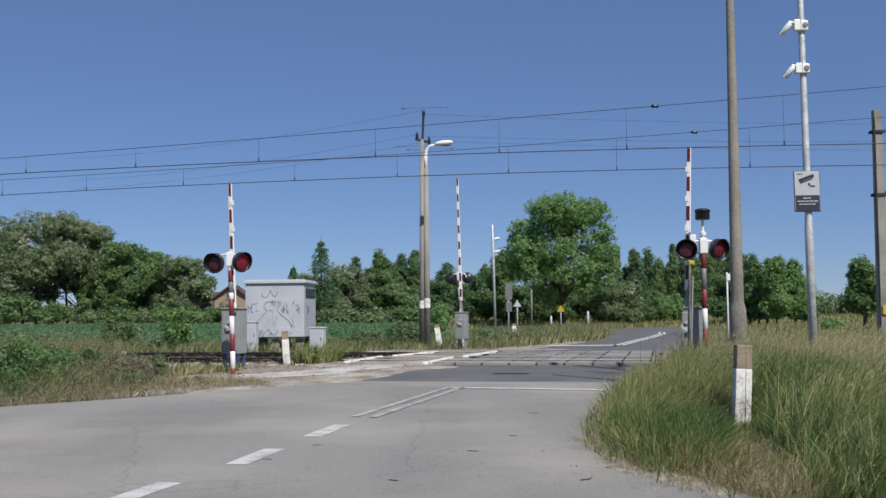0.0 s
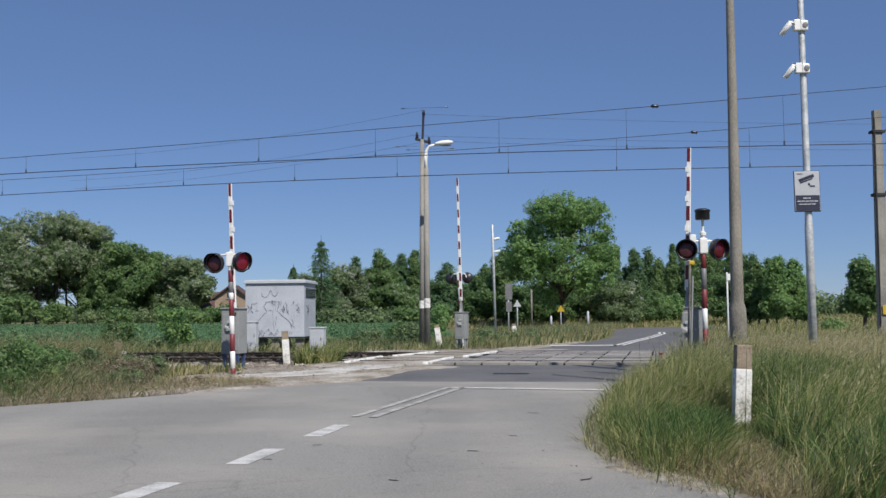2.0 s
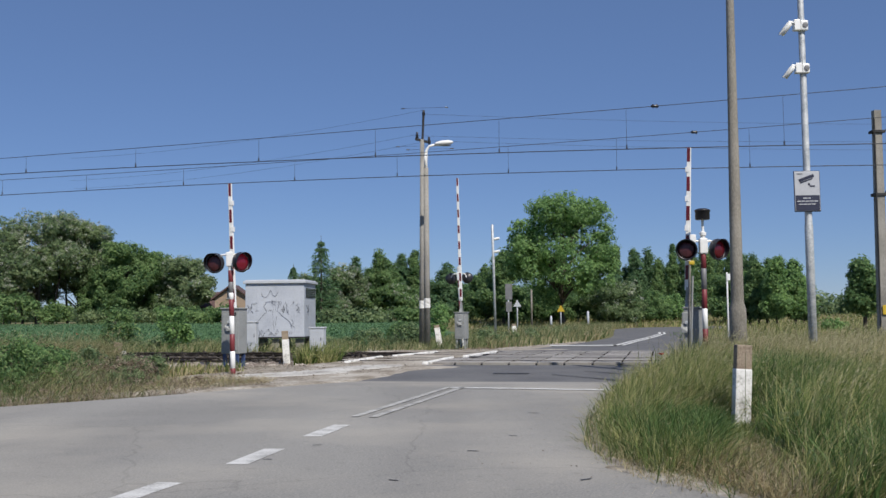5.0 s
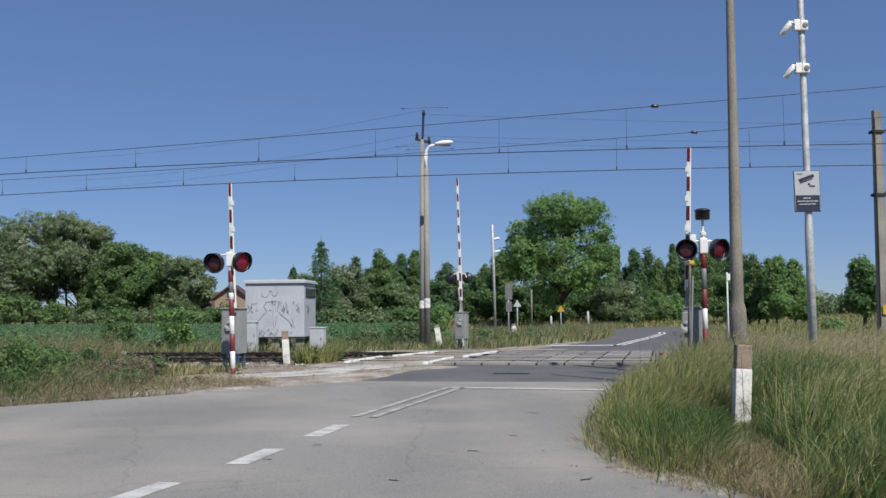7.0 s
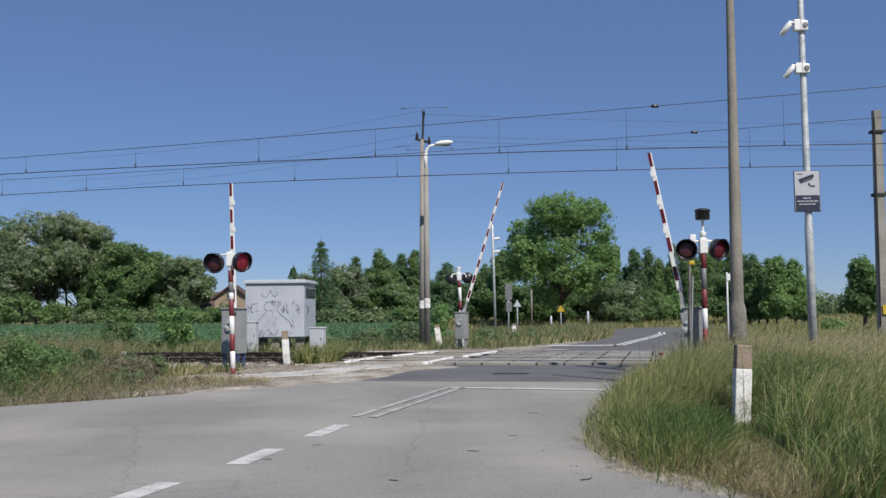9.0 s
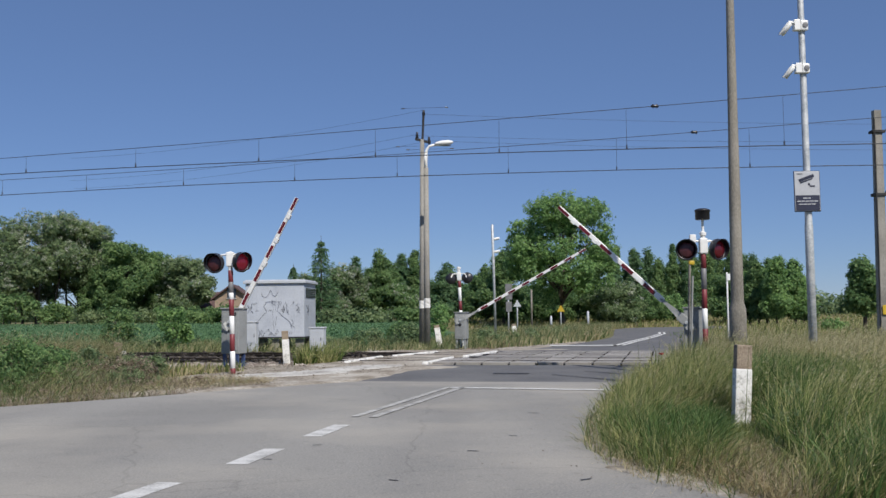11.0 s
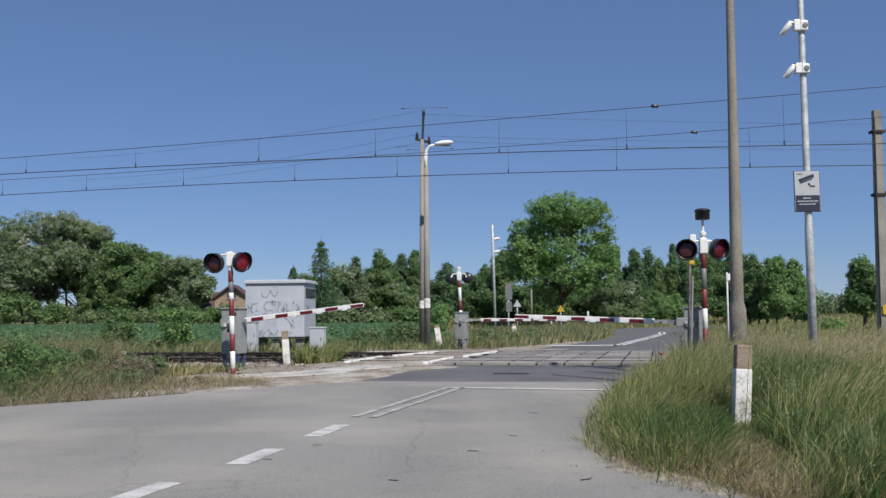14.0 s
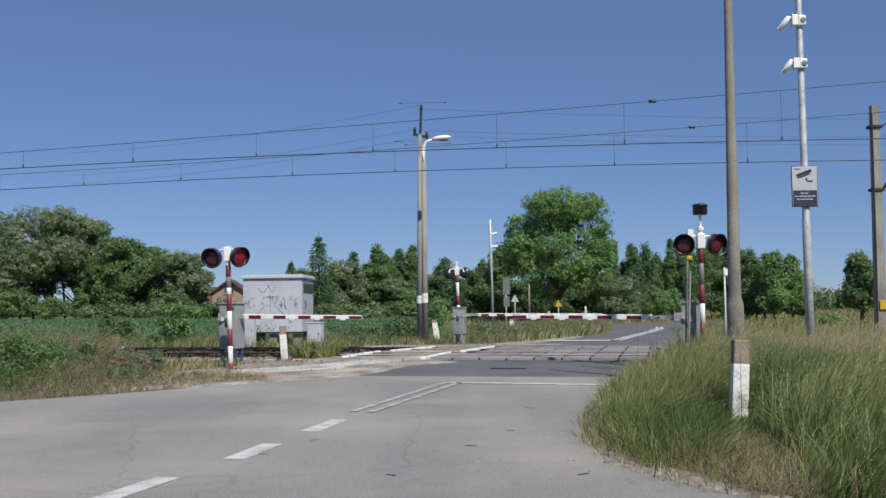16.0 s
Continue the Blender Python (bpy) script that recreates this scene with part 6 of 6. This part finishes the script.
grass_area(LEFT, 40000, (0.34, 0.80), 0.0040, (0.50, 0), "tall weeds and grass on the bank by the junction", 207, material=GRASS_OLIVE, dry=0.06, edge=left_fall, head_share=0.06, spread=0.6)
grass_area([(-9, 12), (-7.3, 15.0), (-7.6, 18.8), (-10, 21), (-15, 21), (-14, 13)], 19000, (0.26, 0.66), 0.011, (0.15, 0), "leafy dark weeds on the bank", 208, material=GRASS_DARK, spread=0.7, edge=left_fall)
grass_area([(-6.5, 13.5), (-3.0, 18.2), (-3.4, 19.4), (-5.2, 20.0), (-6.4, 17.5), (-8.5, 13.8), (-8.7, 11.0)], 9000, (0.05, 0.22), 0.0035, (0.2, 0), "short withered grass on the dusty road edge", 209, material=BROWN_WEED, spread=0.9)
grass_area([(-5.9, 15.0), (-3.1, 18.3), (-3.3, 19.6), (-4.6, 20.6), (-6.0, 17.9), (-6.6, 15.8)], 8000, (0.05, 0.26), 0.0026, (0.3, 0), "matted dry straw on the dusty road edge", 238, material=STRAW, spread=1.2)
grass_area([(-4.6, 20.4), (-2.2, 20.4), (-0.9, 23.2), (-2.6, 24.6), (-5.0, 23.0)], 2600, (0.02, 0.09), 0.004, (0.1, 0), "withered scraps on the trodden dirt", 239, material=BROWN_WEED, spread=1.6)
grass_area([(0.2, 33.0), (2.6, 36.8), (3.6, 40), (2.6, 41), (-0.6, 35.6)], 3000, (0.03, 0.16), 0.006, (0.1, 0), "withered scraps on the dirt beyond the tracks", 240, material=BROWN_WEED, spread=1.3)
grass_area([(-6.0, 20.3), (-4.2, 21.7), (-4.4, 22.4), (-9, 23.2), (-16, 25), (-12, 22)], 7000, (0.10, 0.38), 0.012, (0.1, 0), "low weeds beside the ballast", 210, dry=0.3)
grass_area([(-6.9, 17.2), (-5.6, 17.6), (-5.4, 18.9), (-6.6, 19.6), (-7.4, 18.6)], 2600, (0.22, 0.50), 0.009, (0.1, 0), "withered brown weeds on the bank", 216, material=BROWN_WEED, spread=0.9)
grass_area([(-6.6, 13.9), (-3.2, 18.2), (-3.5, 19.4), (-5.2, 20.2), (-6.6, 17.5), (-8.5, 13.8), (-8.8, 11.6)], 3000, (0.05, 0.24), 0.005, (0.1, 0), "short green weeds on the dusty road edge", 217, material=GRASS_OLIVE, spread=0.7)
grass_area([(-8.2, 22.4), (-7.5, 24.0), (-15, 27), (-18, 25), (-11, 21.2)], 15000, (0.65, 1.15), 0.005, (0.75, 0), "tall pale grass before the tracks", 218, material=GRASS_OLIVE, dry=0.45, head_share=0.4, head_n=6, spread=0.4)
# far side of the tracks, left of the road
grass_area([(-34, 39), (-8, 33.4), (-0.4, 33.2), (0.6, 36.6), (2.2, 42), (8.4, 58), (13.6, 86), (4, 100), (0.5, 60), (-1, 49), (-14, 47), (-40, 51)], 72000, (0.12, 0.50), 0.010, (0.25, 0), "rough grass and weeds between the tracks and the field", 211, material=GRASS_OLIVE, dry=0.05, head_share=0.03, head_n=5, spread=0.45)
grass_area([(1.6, 37), (3.6, 40), (6.1, 46.2), (8.1, 53), (9.4, 59), (10.9, 68), (12.5, 78), (14.2, 88), (10, 90), (5, 62), (2.0, 48)], 12000, (0.25, 0.6), 0.022, (0.2, 0), "brownish grass along the far road", 212, material=GRASS_OLIVE, dry=0.35)
grass_area([(-3.5, 24.0), (-2.7, 24.1), (-2.5, 25.2), (-3.4, 25.4)], 900, (0.25, 0.62), 0.012, (0.05, 0), "weed tuft beside the marker post", 213, material=GRASS, spread=0.5)
grass_area([(-16, 25.4), (-9, 23.4), (-8, 24.0), (-16, 26.2)], 2600, (0.25, 0.6), 0.012, (0.1, 0), "weeds growing in the ballast", 214, dry=0.2)


leafy_weeds([(-9, 12.2), (-7.2, 15.2), (-7.4, 18.6), (-10, 21), (-15, 21), (-13, 13)], 90, 30000, 0.032, (0.35, 0.85), LEAF_MID, "leafy green weeds on the bank", 221)
leafy_weeds([(-12, 13.2), (-8.2, 14.2), (-6.2, 16.4), (-6.6, 18.6), (-9, 19), (-13, 16)], 60, 16000, 0.026, (0.2, 0.55), LEAF_LIME, "low fresh-green leafy weeds on the bank", 228)
leafy_weeds([(-8.6, 13.2), (-7.2, 14.0), (-4.0, 17.8), (-3.6, 19.0), (-6.6, 17.4), (-9.6, 13.6)], 80, 20000, 0.016, (0.06, 0.24), BROWN_WEED, "withered brown weeds along the dusty road edge", 229)
leafy_weeds([(-7.2, 15.3), (-5.0, 17.6), (-5.4, 19.5), (-7.6, 19.2)], 40, 6000, 0.026, (0.15, 0.38), LEAF_DULL, "low leafy weeds on the bank", 222)
leafy_weeds([(-6.6, 17.0), (-5.2, 17.8), (-5.4, 19.2), (-6.8, 19.4)], 20, 3600, 0.028, (0.28, 0.55), BROWN_WEED, "withered brown weeds on the bank", 223)
leafy_weeds([(3.15, 8.8), (3.7, 11.2), (4.4, 13.0), (5.6, 12.4), (4.6, 8.0)], 46, 9000, 0.022, (0.2, 0.5), LEAF_MID, "leafy dark weeds low in the tall grass", 224)
grass_area([(2.9, 9.4), (3.4, 11.6), (4.6, 13.2), (5.4, 11.0), (4.2, 8.0), (3.2, 8.0)], 9000, (0.40, 0.78), 0.006, (0.45, 0.05), "deep green broad grass on the verge", 230, material=GRASS_DARK, spread=0.35, edge=kerb_fall)
leafy_weeds([(-30, 41), (-9, 36), (-2, 36), (0, 44), (-12, 46), (-30, 49)], 46, 8000, 0.07, (0.25, 0.6), LEAF_DULL, "leafy weeds between the tracks and the field", 225)
leafy_weeds([(11.3, 49.5), (11.9, 49.5), (11.9, 51.0), (11.3, 51.0)], 7, 600, 0.028, (0.25, 0.5), LEAF_DULL, "scrubby weeds beside the far road", 242)
leafy_weeds([(2.0, 40), (4.6, 47), (9.5, 66), (6, 66), (1.5, 48)], 40, 6000, 0.08, (0.3, 0.6), LEAF_DULL, "leafy weeds along the far road", 226)


grass_area([(5.6, 46.5), (7.9, 53), (9.3, 59), (10.8, 68), (12.4, 78), (14.2, 88), (17.4, 97), (12, 96), (5, 70), (2.6, 50)], 20000, (0.4, 0.8), 0.014, (0.2, 0), "tall brownish grass inside the road bend", 219, material=GRASS_OLIVE, dry=0.40)


# wind-blown tufts that sway on the verge
def tuft(m, seed, label):
    rng = np.random.default_rng(seed)
    n = 420
    P = np.concatenate([rng.normal(0, 0.20, (n, 2)), np.full((n, 1), -0.05)], 1)
    V, F, tips = blades(rng, P, rng.uniform(0.55, 0.98, n), np.full(n, 0.0030), (0.75, 0.05), 0.38, 0.6, fine=True)
    t = thing("grass_tuft", m, label, "grass", "swaying tufts")
    tagged(raw_indexed("blade_clump", V, F, GRASS, t), kind="stuff")
    tagged(raw("seed_head", heads(rng, tips[rng.random(n) < 0.18], 9, 0.15, 0.022), 3, SEED, t), kind="stuff")
    return t


TUFTS = []
rng_t = np.random.default_rng(12)
spots = scatter(rng_t, [(2.1, 7.6), (2.1, 9.5), (2.5, 11.5), (3.6, 16.0), (4.4, 18.5), (5.2, 19.0), (9.4, 18.6), (7.8, 13.0), (4.6, 9.4), (3.3, 7.0)], 110)
protos = []
for i, q in enumerate(spots):
    if abs(q[0] / q[1] - 0.262) < 0.055 and q[1] < 11.3:
        continue
    M = pose(q[0], q[1], 0, 0, 0, rng_t.uniform(-25, 25))
    if len(protos) < 6:
        protos.append(tuft(M, 300 + i, "wind-blown tall grass tuft with pale seed heads"))
        TUFTS.append(protos[-1])
    else:
        TUFTS.append(copy_thing(protos[i % 6], M))

# red poppies in the verges
for x, y, h in ((3.15, 15.2, 0.62), (-11.0, 30.8, 0.7), (-8.6, 24.2, 0.5)):
    pp = thing("poppy", pose(x, y, hgt(x, y) - 0.05, 0, 4, 0), "red poppy in the rough grass", "flower", "poppies")
    part("stem", tube(bmesh.new(), (0, 0, 0), (0, 0, h), 0.006, seg=5), GRASS_DARK, pp)
    bm = bmesh.new()
    for k in range(4):
        lathe(bm, [(0.001, 0), (0.018, 0.01), (0.024, 0.028)], 8, Matrix.Translation((0.014 * math.cos(k * 1.57), 0.014 * math.sin(k * 1.57), h)))
    part("petals", bm, POPPY, pp)


# ---- what moves ----
def motions():
    def boom(ob, pivot, rows):
        walk(ob, [(t, pose(0, 0, pivot, 0, -a, 0)) for t, a in rows])
    boom(BOOM_RIGHT, 1.0, [(0, 92), (7.6, 92), (7.85, 91.8), (8.0, 91), (8.5, 85.3), (9.0, 79), (9.2, 76.2), (10.3, 56.5), (11.3, 38), (11.6, 32.4), (12.0, 24.9), (12.3, 20.2), (12.5, 17.2), (12.7, 14.8), (13.1, 9.2), (13.5, 5.2), (14.0, 2.6), (14.5, 1.0), (15.0, 0.8), (16, 0.8)])
    boom(BOOM_LEFT, 1.05, [(0, 92.3), (8.7, 92.3), (9.0, 91.8), (9.2, 89.6), (10.3, 72.5), (11.3, 54.5), (11.6, 48), (11.9, 42), (12.3, 34.6), (12.5, 30.5), (12.7, 26.4), (13.1, 19.5), (13.5, 13), (14.0, 6.2), (14.5, 0.8), (14.8, -0.6), (16, -0.7)])
    boom(BOOM_FAR, 1.0, [(0, 91.2), (7.6, 91.2), (7.85, 90), (8.0, 87.7), (8.5, 80), (9.0, 71.9), (9.2, 68.5), (10.3, 44.5), (11.3, 22.4), (11.6, 17.7), (12.0, 11.8), (12.5, 6.0), (13.0, 2.1), (13.5, 0.3), (14.0, -0.4), (16, -0.4)])
    crown = next(o for o in BIG_TREE.children if o.name.startswith("crown"))
    walk(crown, [(k * 0.5, pose(0, 0, 0, 0.25 * math.sin(0.9 * k), 0.35 * math.sin(0.7 * k + 1) + 0.2 * math.sin(1.6 * k), 0.4 * math.sin(0.6 * k))) for k in range(33)])
    for i, t in enumerate(TUFTS):
        m = t.matrix_basis.copy()
        x, y = m.translation.x, m.translation.y
        rows = []
        for k in range(41):
            s = k * 0.4
            gust = 0.6 + 0.4 * math.sin(0.55 * s + 0.2 * x)
            a = 5.0 * gust * (0.5 + 0.5 * math.sin(2.1 * s - 0.9 * x + 0.5 * y + 0.3 * i)) + 1.2 * math.sin(5.1 * s + i)
            b = 1.6 * math.sin(1.7 * s + 1.3 * i)
            rows.append((s, Matrix.Translation(m.translation) @ Matrix.Rotation(radians(a), 4, "Y") @ Matrix.Rotation(radians(b), 4, "X") @ m.to_3x3().to_4x4()))
        walk(t, rows)


motions()
